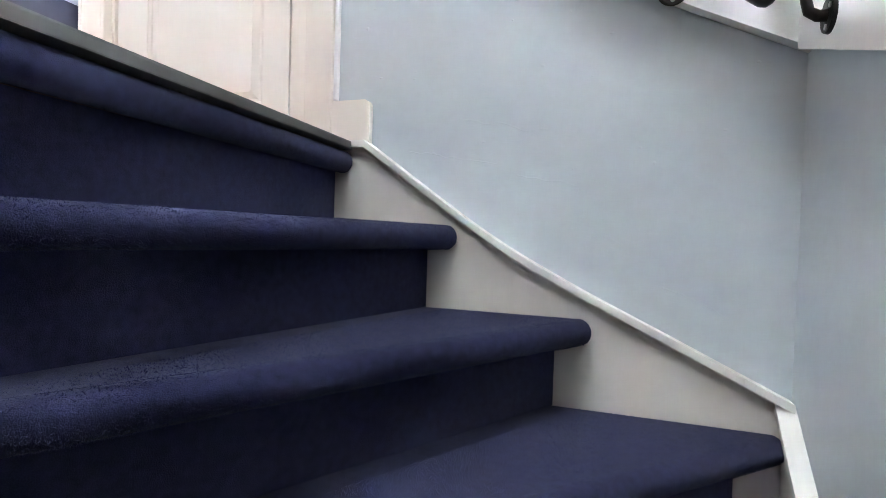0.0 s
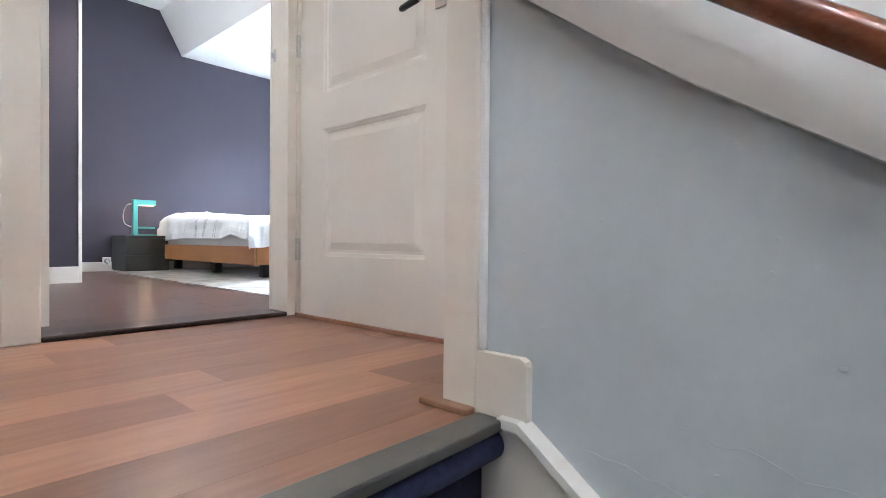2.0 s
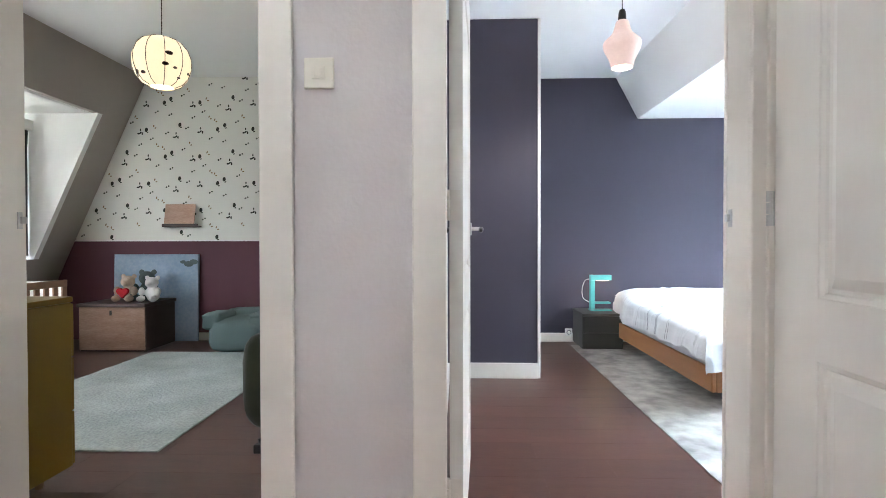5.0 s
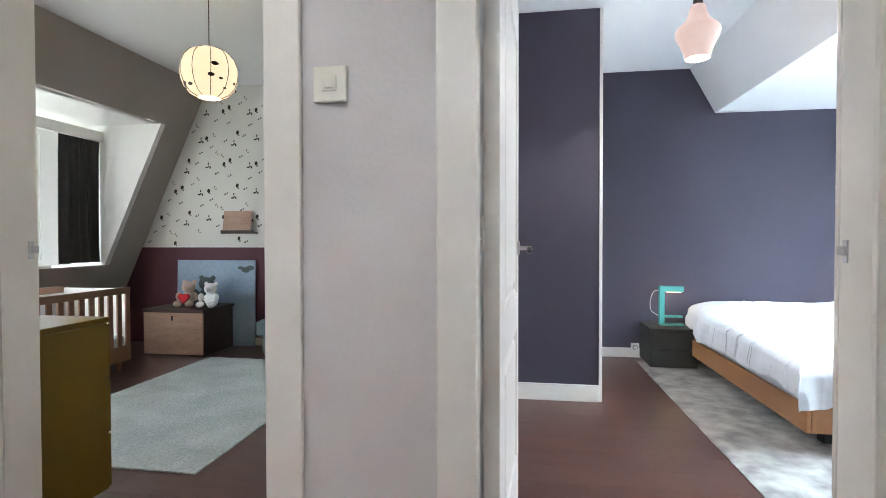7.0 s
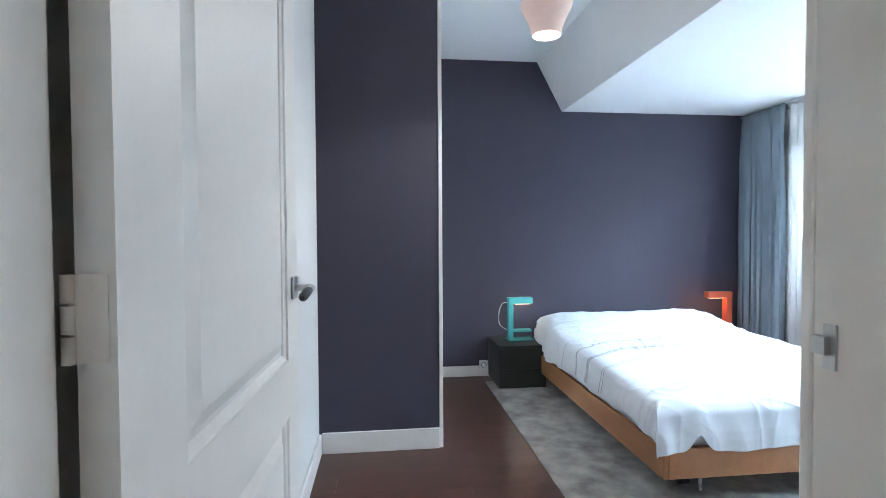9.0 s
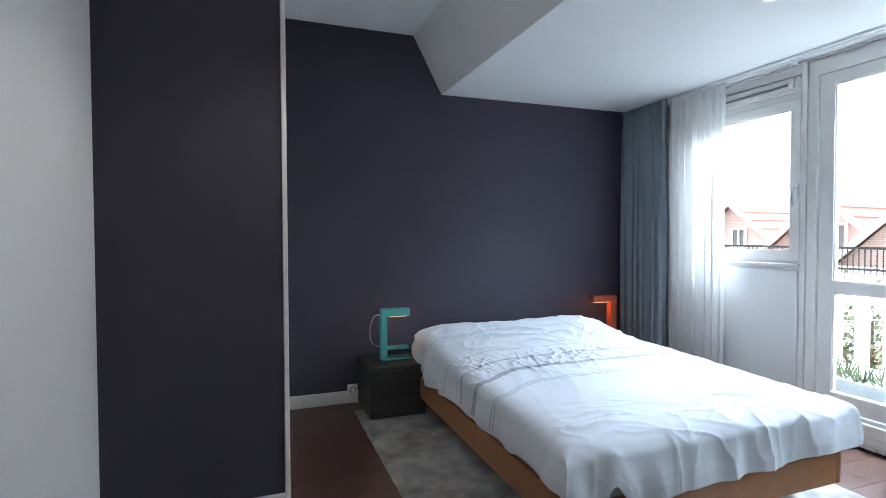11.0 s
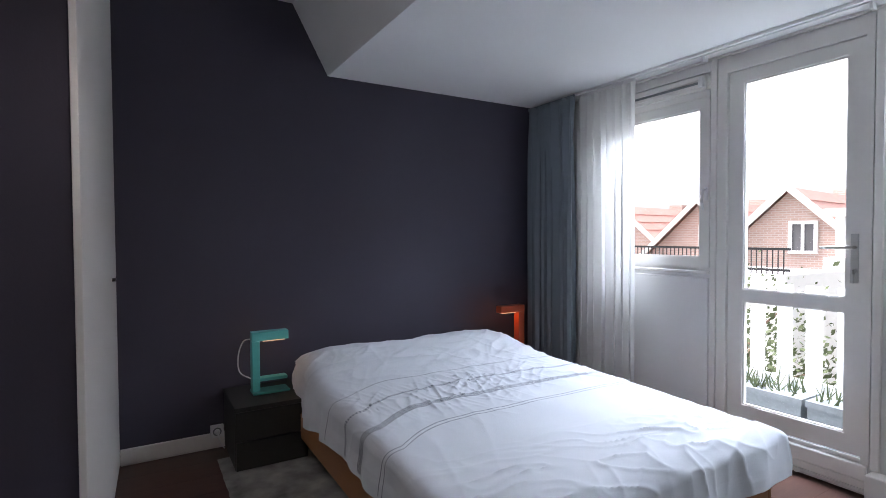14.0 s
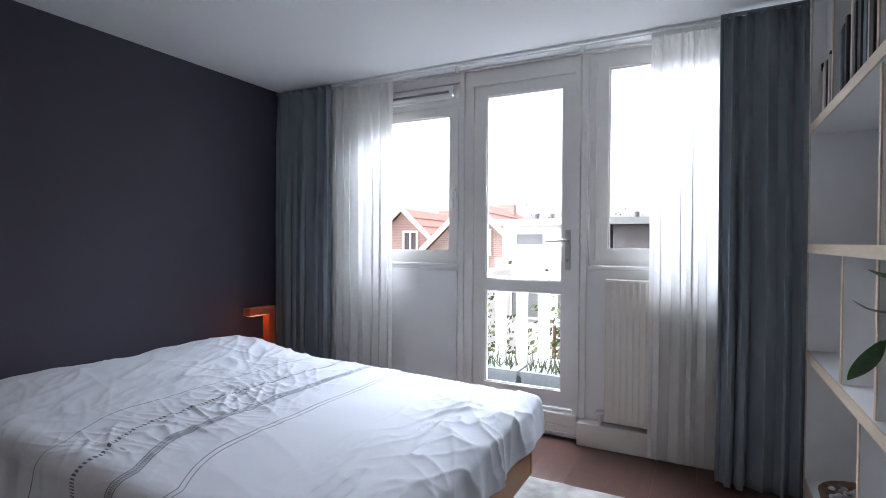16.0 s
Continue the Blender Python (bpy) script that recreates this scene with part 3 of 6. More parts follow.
trim_run("skirting_navy", [(WEST, WEST + 0.016, 1.705, 4.72, 0, 0.09)], "white skirting along the navy wall", "window")
trim_run("skirting_partition", [(-4.16, -2.8, PART, PART + 0.016, 0, 0.115)], "white skirting along the partition", "window")
trim_run("skirting_landing", [(DW1, DW1 + 0.012, 0.617, 0.938, 0, 0.012)], "thin wooden floor bead along the landing wall", "oak", 0.002)
trim_run("bead_door", [(-1.69, -0.50, 1.855, 1.868, 0, 0.014)], "thin wooden floor bead under the closed door", "oak", 0.002)
trim_run("skirting_nursery", [(WEST + 0.002, WEST + 0.016, -2.9, 0.86, 0, 0.08)], "white skirting in the child's room", "window")

# closet block beside the navy wall
bm = bmesh.new()
box(bm, WEST, -4.18, PART, 1.653, -0.01, HI - 0.004)
closet = built("wall_closet", bm, "navy", "navy painted closet block with a white edge")
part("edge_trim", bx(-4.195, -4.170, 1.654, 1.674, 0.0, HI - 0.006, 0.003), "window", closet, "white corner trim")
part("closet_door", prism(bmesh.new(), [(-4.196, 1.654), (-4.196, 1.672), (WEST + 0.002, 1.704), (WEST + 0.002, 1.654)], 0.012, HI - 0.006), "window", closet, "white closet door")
part("skirting", bx(-4.179, -4.160, PART + 0.017, 1.653, 0, 0.115, 0.003), "window", closet)
bm = bmesh.new()
box(bm, -5.37, -5.33, 1.690, 1.712, 1.02, 1.035)
part("latch", bm, "iron", closet)

# ---- staircase ----
C = Vector((-0.33, 0.50))
RISE = 0.191
ANG = [90.7, 75.4, 59.6, 45.8, 30.0, 15.0, 0.0]
XE, YN = 0.595, 1.43


def reach(a):
    """Where the line from the newel at that angle meets the stair walls."""
    d = Vector((math.cos(radians(a)), math.sin(radians(a))))
    t = min((XE - C.x) / d.x if d.x > 1e-4 else 9, (YN - C.y) / d.y if d.y > 1e-4 else 9)
    return C + d * t


stairs = tagged(new("staircase"), "winding stairs covered in navy blue carpet", "staircase", kind="structure")
RN = 0.027


def nose(bm, p, q, z):
    """A rounded carpet nosing from p to q, its top at z."""
    tube(bm, [(p.x, p.y, z - RN)] + [(p.x + (q.x - p.x) * i / 8, p.y + (q.y - p.y) * i / 8, z - RN) for i in range(1, 8)] + [(q.x, q.y, z - RN)], RN, n=18)


def winder(k):
    z = -RISE * k
    p, q = reach(ANG[k]), reach(ANG[k - 1])
    d = (p - C).normalized()
    back = Vector((-d.y, d.x))
    dq = (q - C).normalized()
    bq = Vector((-dq.y, dq.x)) * 0.075
    tail = [q + Vector((-0.05, 0.02)), C + Vector((-0.02, 0.03))] if k == 1 else [q + bq, C + bq]
    poly = [C + back * 0.005, p, *([Vector((XE, YN))] if ANG[k] < 45 < ANG[k - 1] else []), *tail]
    bm = bmesh.new()
    prism(bm, [(v.x, v.y) for v in poly], z - 2 * RN, z)
    nose(bm, C, p, z)
    part("tread", bm, "carpet", stairs, smooth=True)
    bm = bmesh.new()
    o = back * 0.045
    a, b = C + o, p + o
    a2, b2 = a + back * 0.02, b + back * 0.02
    prism(bm, [(v.x, v.y) for v in (a, b, b2, a2)], z - RISE + 0.001, z - 0.02)
    part("riser", bm, "carpet", stairs)


for k in range(1, 7):
    winder(k)
for k in range(7, 15):
    y1, y0, z = 0.50 - 0.225 * (k - 7), 0.50 - 0.225 * (k - 6), -RISE * k
    bm = bmesh.new()
    box(bm, -0.335, XE, y0, y1 + 0.03, z - 2 * RN, z)
    nose(bm, Vector((-0.335, y0)), Vector((XE, y0)), z)
    part("tread", bm, "carpet", stairs, smooth=True)
    part("riser", bx(-0.335, XE, y0 + 0.045, y0 + 0.065, z - RISE + 0.001, z - 0.02), "carpet", stairs)
# top edge of the landing
bm = bmesh.new()
nose(bm, Vector((-0.335, 0.42)), Vector((-0.364, 1.43)), -0.014)
nose(bm, Vector((-0.335, -1.2)), Vector((-0.335, 0.42)), -0.014)
part("nosing", bm, "carpet", stairs, smooth=True)
part("riser", bx(-0.415, -0.385, 0.40, 1.452, -0.20, -0.06), "carpet", stairs)
part("riser", bx(-0.384, -0.36, 0.40, 0.60, -0.20, -0.05), "carpet", stairs)
bm = bmesh.new()
prism(bm, [(-0.392, -1.2), (-0.302, -1.2), (-0.302, 0.42), (-0.335, 1.428), (-0.392, 1.428)], -0.012, 0.008)
part("landing_edge", bev(bm, 0.004, 2), "edge_grey", stairs, "grey metal edging strip")
bm = bmesh.new()
cyl(bm, (C.x - 0.03, C.y - 0.06, -3.2), (C.x - 0.03, C.y - 0.06, -0.06), 0.035, n=20)
part("newel", bm, "trim", stairs, "cream painted newel", smooth=True)


# carpet pile: short fibres on the upper treads and nosings
def pile(k, count, seed):
    rn = random.Random(seed)
    z = -RISE * k
    bm = bmesh.new()
    for _ in range(count):
        f, g = rn.random(), rn.random()
        a = ANG[k] + (ANG[max(k - 1, 0)] - ANG[k]) * f if k else 90.7
        e = reach(a)
        base = C.lerp(e, 0.12 + 0.88 * math.sqrt(g))
        up = Vector((0, 0, 1))
        zz = z
        if rn.random() < 0.45:
            e = reach(ANG[k])
            d2 = (e - C).normalized()
            out = Vector((d2.y, -d2.x))
            th = rn.uniform(0, math.pi)
            c2 = C.lerp(e, 0.1 + 0.9 * g)
            base = c2 + out * RN * math.sin(th)
            zz = z - RN + RN * math.cos(th)
            up = Vector((out.x * math.sin(th), out.y * math.sin(th), math.cos(th)))
        p = Vector((base.x, base.y, zz - 0.0004))
        t = p + (up + Vector((rn.gauss(0, 0.55), rn.gauss(0, 0.55), rn.gauss(0, 0.3)))).normalized() * rn.uniform(0.0014, 0.0030)
        s_ = Vector((rn.gauss(0, 1), rn.gauss(0, 1), rn.gauss(0, 0.4))).normalized() * 0.0007
        bm.faces.new([bm.verts.new(q) for q in (p - s_, p + s_, t)])
    return tagged(part("carpet_pile", bm, "pile", stairs, "short carpet fibres"), kind="stuff")


for k in (1, 2, 3):
    pile(k, 30000, 40 + k)


# strings along the walls, with a white capping
def smooth_line(pts, n=10):
    out = []
    for i in range(len(pts) - 1):
        p0, p1, p2, p3 = (Vector(pts[max(0, min(len(pts) - 1, i + j))]) for j in (-1, 0, 1, 2))
        for s in range(n):
            t = s / n
            out.append(0.5 * (2 * p1 + (p2 - p0) * t + (2 * p0 - 5 * p1 + 4 * p2 - p3) * t * t + (3 * p1 - 3 * p2 - p0 + p3) * t ** 3))
    return out + [Vector(pts[-1])]


RIM = smooth_line([(-0.303, -0.006), (-0.014, -0.208), (0.18, -0.318), (0.40, -0.425), (0.606, -0.525)])
bm = bmesh.new()
slab(bm, [(-0.395, -0.006), *[(p.x, p.y) for p in RIM], (0.606, -1.4), (-0.395, -1.4)], "y", 1.43, 1.4545)
string = built("stair_string", bm, "trim", "cream painted stair string with a white capping")


def capping(line, axis, a, b, h=0.016):
    bm = bmesh.new()
    for p, q in zip(line, line[1:]):
        slab(bm, [(p.x, p.y), (q.x, q.y), (q.x, q.y + h), (p.x, p.y + h)], axis, a, b)
    bmesh.ops.remove_doubles(bm, verts=bm.verts, dist=1e-4)
    return bm


part("capping", capping([Vector((-0.345, -0.006)), *RIM], "y", 1.416, 1.4545), "window", string)
RIM2 = smooth_line([(1.43, -0.53), (1.1, -0.80), (0.6, -1.15), (0.0, -1.65), (-1.4, -2.95)])
bm = bmesh.new()
slab(bm, [*[(p.x, p.y) for p in RIM2], (-1.4, -3.2), (1.43, -3.2)], "x", 0.59, 0.6095)
string2 = built("stair_string_east", bm, "trim", "cream painted stair string with a white capping")
part("capping", capping(RIM2, "x", 0.576, 0.6095), "window", string2)

# end post of the stair wall, with its plinth block
post = built("stair_post", bx(-0.485, -0.405, 1.435, 1.884, -0.02, 2.5, 0.004), "trim", "cream painted end post of the stair wall")
part("fillet", bx(-0.404, -0.392, 1.440, 1.4545, 0.115, 0.785, 0.004), "white_wall", post)
bm = bmesh.new()
slab(bm, [(-0.404, 0.0), (-0.298, 0.0), (-0.298, 0.098), (-0.302, 0.107), (-0.311, 0.112), (-0.404, 0.112)], "y", 1.436, 1.4545)
part("plinth", bm, "trim", post)
part("bead", bx(-0.52, -0.404, 1.405, 1.434, 0.0, 0.012, 0.003), "crib", post, "small loose wooden bead")

# projecting band below the handrail
EDGE = smooth_line([(-0.404, 0.785), (-0.113, 0.565), (0.10, 0.425), (0.31, 0.298), (0.61, 0.150)])
bm = bmesh.new()
slab(bm, [*[(p.x, p.y) for p in EDGE], *[(p.x, p.y + 0.31) for p in reversed(EDGE)]], "y", 1.425, 1.4545)
bev(bm, 0.010, 2, [e for e in bm.edges if all(abs(v.co.y - 1.425) < 1e-4 for v in e.verts)])
band = built("stair_band", bm, "white_wall", "white projecting plaster band above the stair wall", smooth=True)
EDGE2 = [Vector((1.425, 0.150)), Vector((0.9, -0.04)), Vector((0.2, -0.30)), Vector((-1.4, -1.2))]
bm = bmesh.new()
slab(bm, [*[(p.x, p.y) for p in EDGE2], *[(p.x, p.y + 0.31) for p in reversed(EDGE2)]], "x", 0.585, 0.6095)
built("stair_band_east", bm, "white_wall", "white projecting plaster band along the stair wall")
bm = bmesh.new()
slab(bm, [*[(p.x, p.y + 0.31) for p in EDGE], (0.61, 2.5), (-0.404, 2.5)], "y", 1.450, 1.4545)
part("stipple", bm, "stipple", band, "stippled white plaster")


def handrail(name, p, q, brackets, wall, label):
    """A round wooden rail with turned black ends on iron wall brackets; wall gives the point on the wall for a point of the rail."""
    p, q = Vector(p), Vector(q)
    ob = thing(name, p, label, "handrail")
    d = (q - p).normalized()
    bm = bmesh.new()
    cyl(bm, p, q, 0.0195, n=24)
    part("rail", bm, "rail_wood", ob, smooth=True)
    for e, s in ((p, -1), (q, 1)):
        bm = bmesh.new()
        tube(bm, [e - d * s * 0.004, e + d * s * 0.012, e + d * s * 0.015, e + d * s * 0.019, e + d * s * 0.032, e + d * s * 0.035, e + d * s * 0.039, e + d * s * 0.066, e + d * s * 0.078, e + d * s * 0.083], [0.0204, 0.0210, 0.0192, 0.0206, 0.0210, 0.0190, 0.0212, 0.0212, 0.0160, 0.006], n=20)
        part("end_cap", bm, "rail_end", ob, "black turned rail end", smooth=True)
    for t in brackets:
        c = p.lerp(q, t)
        w, n = wall(c)
        bm = bmesh.new()
        cyl(bm, w, w + n * 0.006, 0.029, 0.027, n=22)
        tube(bm, [w, w + n * 0.018, w + n * 0.030 + Vector((0, 0, 0.008)), w + n * 0.034 + Vector((0, 0, 0.024)), Vector((c.x, c.y, c.z)) + Vector((0, 0, -0.035)), Vector((c.x, c.y, c.z)) + Vector((0, 0, -0.017))], [0.011, 0.009, 0.0085, 0.008, 0.008, 0.011], n=12)
        brk = part("bracket", bm, "iron", ob, "cast iron wall bracket", smooth=True)
        for k in range(3):
            a = 2 * math.pi * k / 3 + 0.5
            u = n.cross(Vector((0, 0, 1)))
            s = w + n * 0.006 + u * 0.019 * math.cos(a) + Vector((0, 0, 0.019 * math.sin(a)))
            bm = bmesh.new()
            cyl(bm, s, s + n * 0.002, 0.0045, n=10)
            part("screw", bm, "steel", brk)


handrail("handrail", (-0.345, 1.372, 0.859), (0.465, 1.372, 0.270), (0.064, 0.88), lambda c: (Vector((c.x, 1.4245, c.z - 0.068 + 0.025 * c.x)), Vector((0, -1, 0))), "red brown varnished wooden handrail on iron brackets")
handrail("handrail", (0.548, 1.35, 0.252), (0.548, 0.1, -0.205), (0.065, 0.8), lambda c: (Vector((0.5845, c.y, c.z - 0.075)), Vector((-1, 0, 0))), "lower red brown wooden handrail on iron brackets")

# small cracks and blisters in the stair wall's plaster
wall_stair = bpy.data.objects["wall_stair"]
rn = random.Random(6)
for x0, z0, x1, z1 in ((-0.20, -0.015, 0.02, -0.05), (-0.08, 0.06, 0.14, 0.02), (0.06, -0.07, 0.20, -0.10), (0.18, -0.17, 0.33, -0.25), (0.36, -0.30, 0.50, -0.36)):
    pts = []
    for i in range(15):
        t = i / 14
        pts.append((x0 + (x1 - x0) * t, 1.4552, z0 + (z1 - z0) * t + 0.010 * noise.noise((t * 5, x0 * 9, 1)) + 0.004 * noise.noise((t * 15, x0 * 9, 3))))
    bm = bmesh.new()
    tube(bm, pts, [0.0004] + [0.0013 + 0.0006 * noise.noise((i * 0.9, x0, 2)) for i in range(13)] + [0.0004], n=6)
    part("plaster_crack", bm, "blue_wall", wall_stair, "hairline plaster ridge", smooth=True)
bm = bmesh.new()
for _ in range(60):
    x, z = rn.uniform(-0.38, 0.58), rn.uniform(-0.35, 0.45)
    if z > 0.70 - 0.6 * (x + 0.4) or z < -0.02 - 0.55 * (x + 0.3):
        continue
    ball(bm, (x, 1.4548, z), rn.uniform(0.0015, 0.004), 8, (rn.uniform(0.8, 1.8), 0.35, rn.uniform(0.6, 1.2)))
tagged(part("blister", bm, "blue_wall", wall_stair, "small paint blisters", smooth=True), kind="stuff")

# ---- windows ----


def sash(owner, x0, x1, z0, z1, y, wide, deep, material="window", name="sash"):
    """A rectangular sash of four bars, with a bead round the glass opening; x1 and z1 outer."""
    bm = bmesh.new()
    for b in ((x0, x0 + wide, z0, z1), (x1 - wide, x1, z0, z1)):
        box(bm, b[0], b[1], y, y + deep, b[2], b[3])
    for b in ((x0 + wide, x1 - wide, z0, z0 + wide), (x0 + wide, x1 - wide, z1 - wide, z1)):
        box(bm, b[0], b[1], y, y + deep, b[2], b[3])
    ob = part(name, bm, material, owner)
    bm = bmesh.new()
    g = 0.010
    X0, X1, Z0, Z1 = x0 + wide, x1 - wide, z0 + wide, z1 - wide
    for b in ((X0, X0 + g, Z0, Z1), (X1 - g, X1, Z0, Z1), (X0 + g, X1 - g, Z0, Z0 + g), (X0 + g, X1 - g, Z1 - g, Z1)):
        box(bm, b[0], b[1], y + 0.008, y + 0.02, b[2], b[3])
    part("bead", bm, material, ob)
    return ob


def pane(owner, x0, x1, z0, z1, y):
    p = part("pane", bx(x0, x1, y, y + 0.006, z0, z1), "pane", owner)
    p.visible_shadow = False
    return p


def outer_frame(owner, x0, x1, z0, z1, y, w, deep):
    bm = bmesh.new()
    box(bm, x0, x0 + w, y, y + deep, z0, z1)
    box(bm, x1 - w, x1, y, y + deep, z0, z1)
    box(bm, x0 + w, x1 - w, y, y + deep, z1 - w, z1)
    box(bm, x0 + w, x1 - w, y, y + deep, z0, z0 + w)
    return part("window_frame", bm, "window", owner)


YF = NORTH + 0.008
win_a = tagged(new("window_1"), "white wooden casement window beside the balcony door", kind="structure")
outer_frame(win_a, WL[0], WL[1], WL[2], WL[3], YF + 0.012, 0.022, 0.10)
s = sash(win_a, WL[0] + 0.022, WL[1] - 0.02, 1.036, 2.055, YF, 0.058, 0.045)
pane(s, WL[0] + 0.07, -4.236, 1.09, 2.00, YF + 0.02)
part("transom", bx(WL[0] + 0.02, WL[1] - 0.02, YF + 0.004, YF + 0.06, 2.058, 2.1035, 0.002), "window", win_a)
part("sill", bx(WL[0], WL[1] + 0.005, NORTH - 0.03, NORTH + 0.02, 0.998, 1.016, 0.004), "window", win_a)
bm = bmesh.new()
box(bm, -4.204, -4.186, YF - 0.012, YF, 1.44, 1.52)
tube(bm, [(-4.195, YF - 0.012, 1.50), (-4.195, YF - 0.04, 1.50), (-4.198, YF - 0.045, 1.47), (-4.20, YF - 0.042, 1.42), (-4.197, YF - 0.038, 1.38)], 0.0085)
part("handle", bm, "white_plastic", s, "white window handle", smooth=True)
vent = part("ventilation_grille", bx(WL[0] + 0.02, -4.19, YF - 0.02, YF + 0.03, 2.10, 2.19, 0.004), "window", win_a, "white louvred ventilation grille")
part("slat", bx(WL[0] + 0.04, -4.235, YF - 0.034, YF - 0.02, 2.118, 2.135, 0.003), "window", vent)
part("slat", bx(WL[0] + 0.04, -4.235, YF - 0.034, YF - 0.02, 2.155, 2.170, 0.003), "window", vent)
part("grille_mesh", bx(WL[0] + 0.04, -4.235, YF - 0.0215, YF - 0.020, 2.137, 2.153), "zinc", vent)
part("knob", bx(-4.232, -4.20, YF - 0.045, YF - 0.02, 2.112, 2.176, 0.006), "white_plastic", vent)
part("lower_panel", bx(-5.10, -4.172, NORTH - 0.014, NORTH - 0.0005, 0.06, 0.975, 0.004), "white_wall", win_a, "pale flush panel below the window")

door_d = tagged(new("door_4"), "white glazed balcony door with a steel handle", kind="structure")
bm = bmesh.new()
for b in ((GD[0], GD[0] + 0.055, 0.03, GD[3]), (GD[1] - 0.032, GD[1], 0.03, GD[3])):
    box(bm, b[0], b[1], NORTH - 0.012, NORTH + 0.10, b[2], b[3])
box(bm, GD[0] + 0.055, GD[1] - 0.032, NORTH - 0.012, NORTH + 0.10, 2.158, GD[3])
part("door_frame", bm, "window", door_d)
LX0, LX1 = -4.062, -3.414
bm = bmesh.new()
for b in ((LX0, -3.979, 0.172, 2.156), (-3.487, LX1, 0.172, 2.156)):
    box(bm, b[0], b[1], YF, YF + 0.05, b[2], b[3])
for z0, z1 in ((0.172, 0.267), (0.859, 0.924), (2.088, 2.156)):
    box(bm, -3.979, -3.487, YF, YF + 0.05, z0, z1)
leaf = part("leaf", bm, "window", door_d)
for z0, z1 in ((0.267, 0.859), (0.924, 2.088)):
    pane(leaf, -3.979, -3.487, z0, z1, YF + 0.025)
    bm = bmesh.new()
    for b in ((-3.979, -3.971, z0, z1), (-3.495, -3.487, z0, z1), (-3.971, -3.495, z0, z0 + 0.008), (-3.971, -3.495, z1 - 0.008, z1)):
        box(bm, b[0], b[1], YF + 0.008, YF + 0.02, b[2], b[3])
    part("bead", bm, "window", leaf)
bm = bmesh.new()
box(bm, -3.468, -3.436, YF - 0.007, YF, 1.0, 1.235)
bev(bm, 0.002, 1)
tube(bm, [(-3.452, YF - 0.005, 1.17), (-3.452, YF - 0.045, 1.17), (-3.47, YF - 0.05, 1.17), (-3.575, YF - 0.05, 1.166)], [0.01, 0.01, 0.009, 0.0065])
hd = part("handle", bm, "steel", leaf, "steel door handle on a long plate", smooth=True)
bm = bmesh.new()
cyl(bm, (-3.452, YF - 0.016, 1.055), (-3.452, YF - 0.007, 1.055), 0.012)
box(bm, -3.4545, -3.4495, YF - 0.04, YF - 0.016, 1.045, 1.065)
box(bm, -3.459, -3.445, YF - 0.034, YF - 0.030, 1.00, 1.045)
part("key", bm, "steel", hd)
part("weather_bar", bx(LX0, LX1, YF - 0.022, YF, 0.150, 0.170, 0.004), "window", door_d)
part("lower_sill", bx(GD[0] + 0.004, GD[1] - 0.004, NORTH - 0.03, NORTH + 0.02, 0.075, 0.148, 0.006), "window", door_d)
part("lower_sill", bx(GD[0] + 0.004, GD[1] - 0.004, NORTH - 0.022, NORTH + 0.02, 0.035, 0.073, 0.004), "window", door_d)
bm = bmesh.new()
for i in range(46):
    x = GD[0] + 0.01 + i * 0.0158
    box(bm, x, x + 0.0165, NORTH - 0.03 + random.uniform(-0.012, 0.004), NORTH + 0.02, 0.034 - random.uniform(0.008, 0.024), 0.036)
part("torn_edge", bm, "plush_white", door_d, "ragged white sealing foam along the sill")

win_b = tagged(new("window_2"), "white wooden casement window above a radiator", kind="structure")
outer_frame(win_b, WR[0], WR[1], WR[2], WR[3], YF + 0.012, 0.035, 0.10)
s = sash(win_b, WR[0] + 0.04, WR[1] - 0.03, 1.055, 2.225, YF, 0.066, 0.045)
pane(s, WR[0] + 0.10, WR[1] - 0.09, 1.115, 2.17, YF + 0.02)
part("sill", bx(WR[0], WR[1] + 0.02, NORTH - 0.03, NORTH + 0.02, 1.006, 1.029, 0.004), "window", win_b)
for z in (1.09, 2.15):
    bm = bmesh.new()
    cyl(bm, (WR[0] + 0.035, YF - 0.006, z - 0.03), (WR[0] + 0.035, YF - 0.006, z + 0.03), 0.007)
    part("hinge", bm, "white_plastic", win_b, smooth=True)

win_c = tagged(new("window_3"), "white dormer window in the child's room", kind="structure")
for x0, x1 in ((-4.95, -3.96), (-3.94, -2.95)):
    s = sash(win_c, x0, x1, 0.92, 2.16, -3.62, 0.06, 0.05)
    pane(s, x0 + 0.06, x1 - 0.06, 0.98, 2.10, -3.60)
part("window_sill", bx(-4.66, D1 - 0.01, -3.55, -3.14, 0.862, 0.89, 0.004), "window", win_c)
part("pelmet", bx(D0 + 0.003, -2.8, -3.08, -3.04, 2.10, 2.20, 0.003), "window", win_c, "white curtain pelmet")

trim_run("skirting_window", [(GD[1] + 0.01, -2.0, NORTH - 0.085, NORTH - 0.001, 0, 0.13)], "white boxed skirting below the radiator", "window")
trim_run("mullion_trim", [(-4.158, -4.124, NORTH - 0.02, NORTH - 0.001, 0.03, 2.26), (-3.376, -3.338, NORTH - 0.016, NORTH - 0.001, 0.132, 2.26)], "white upright mouldings between the windows", "window")
trim_run("head_trim", [(-5.3, -2.3, NORTH - 0.022, NORTH - 0.001, 2.255, 2.269)], "white moulding above the windows", "window", 0.002)

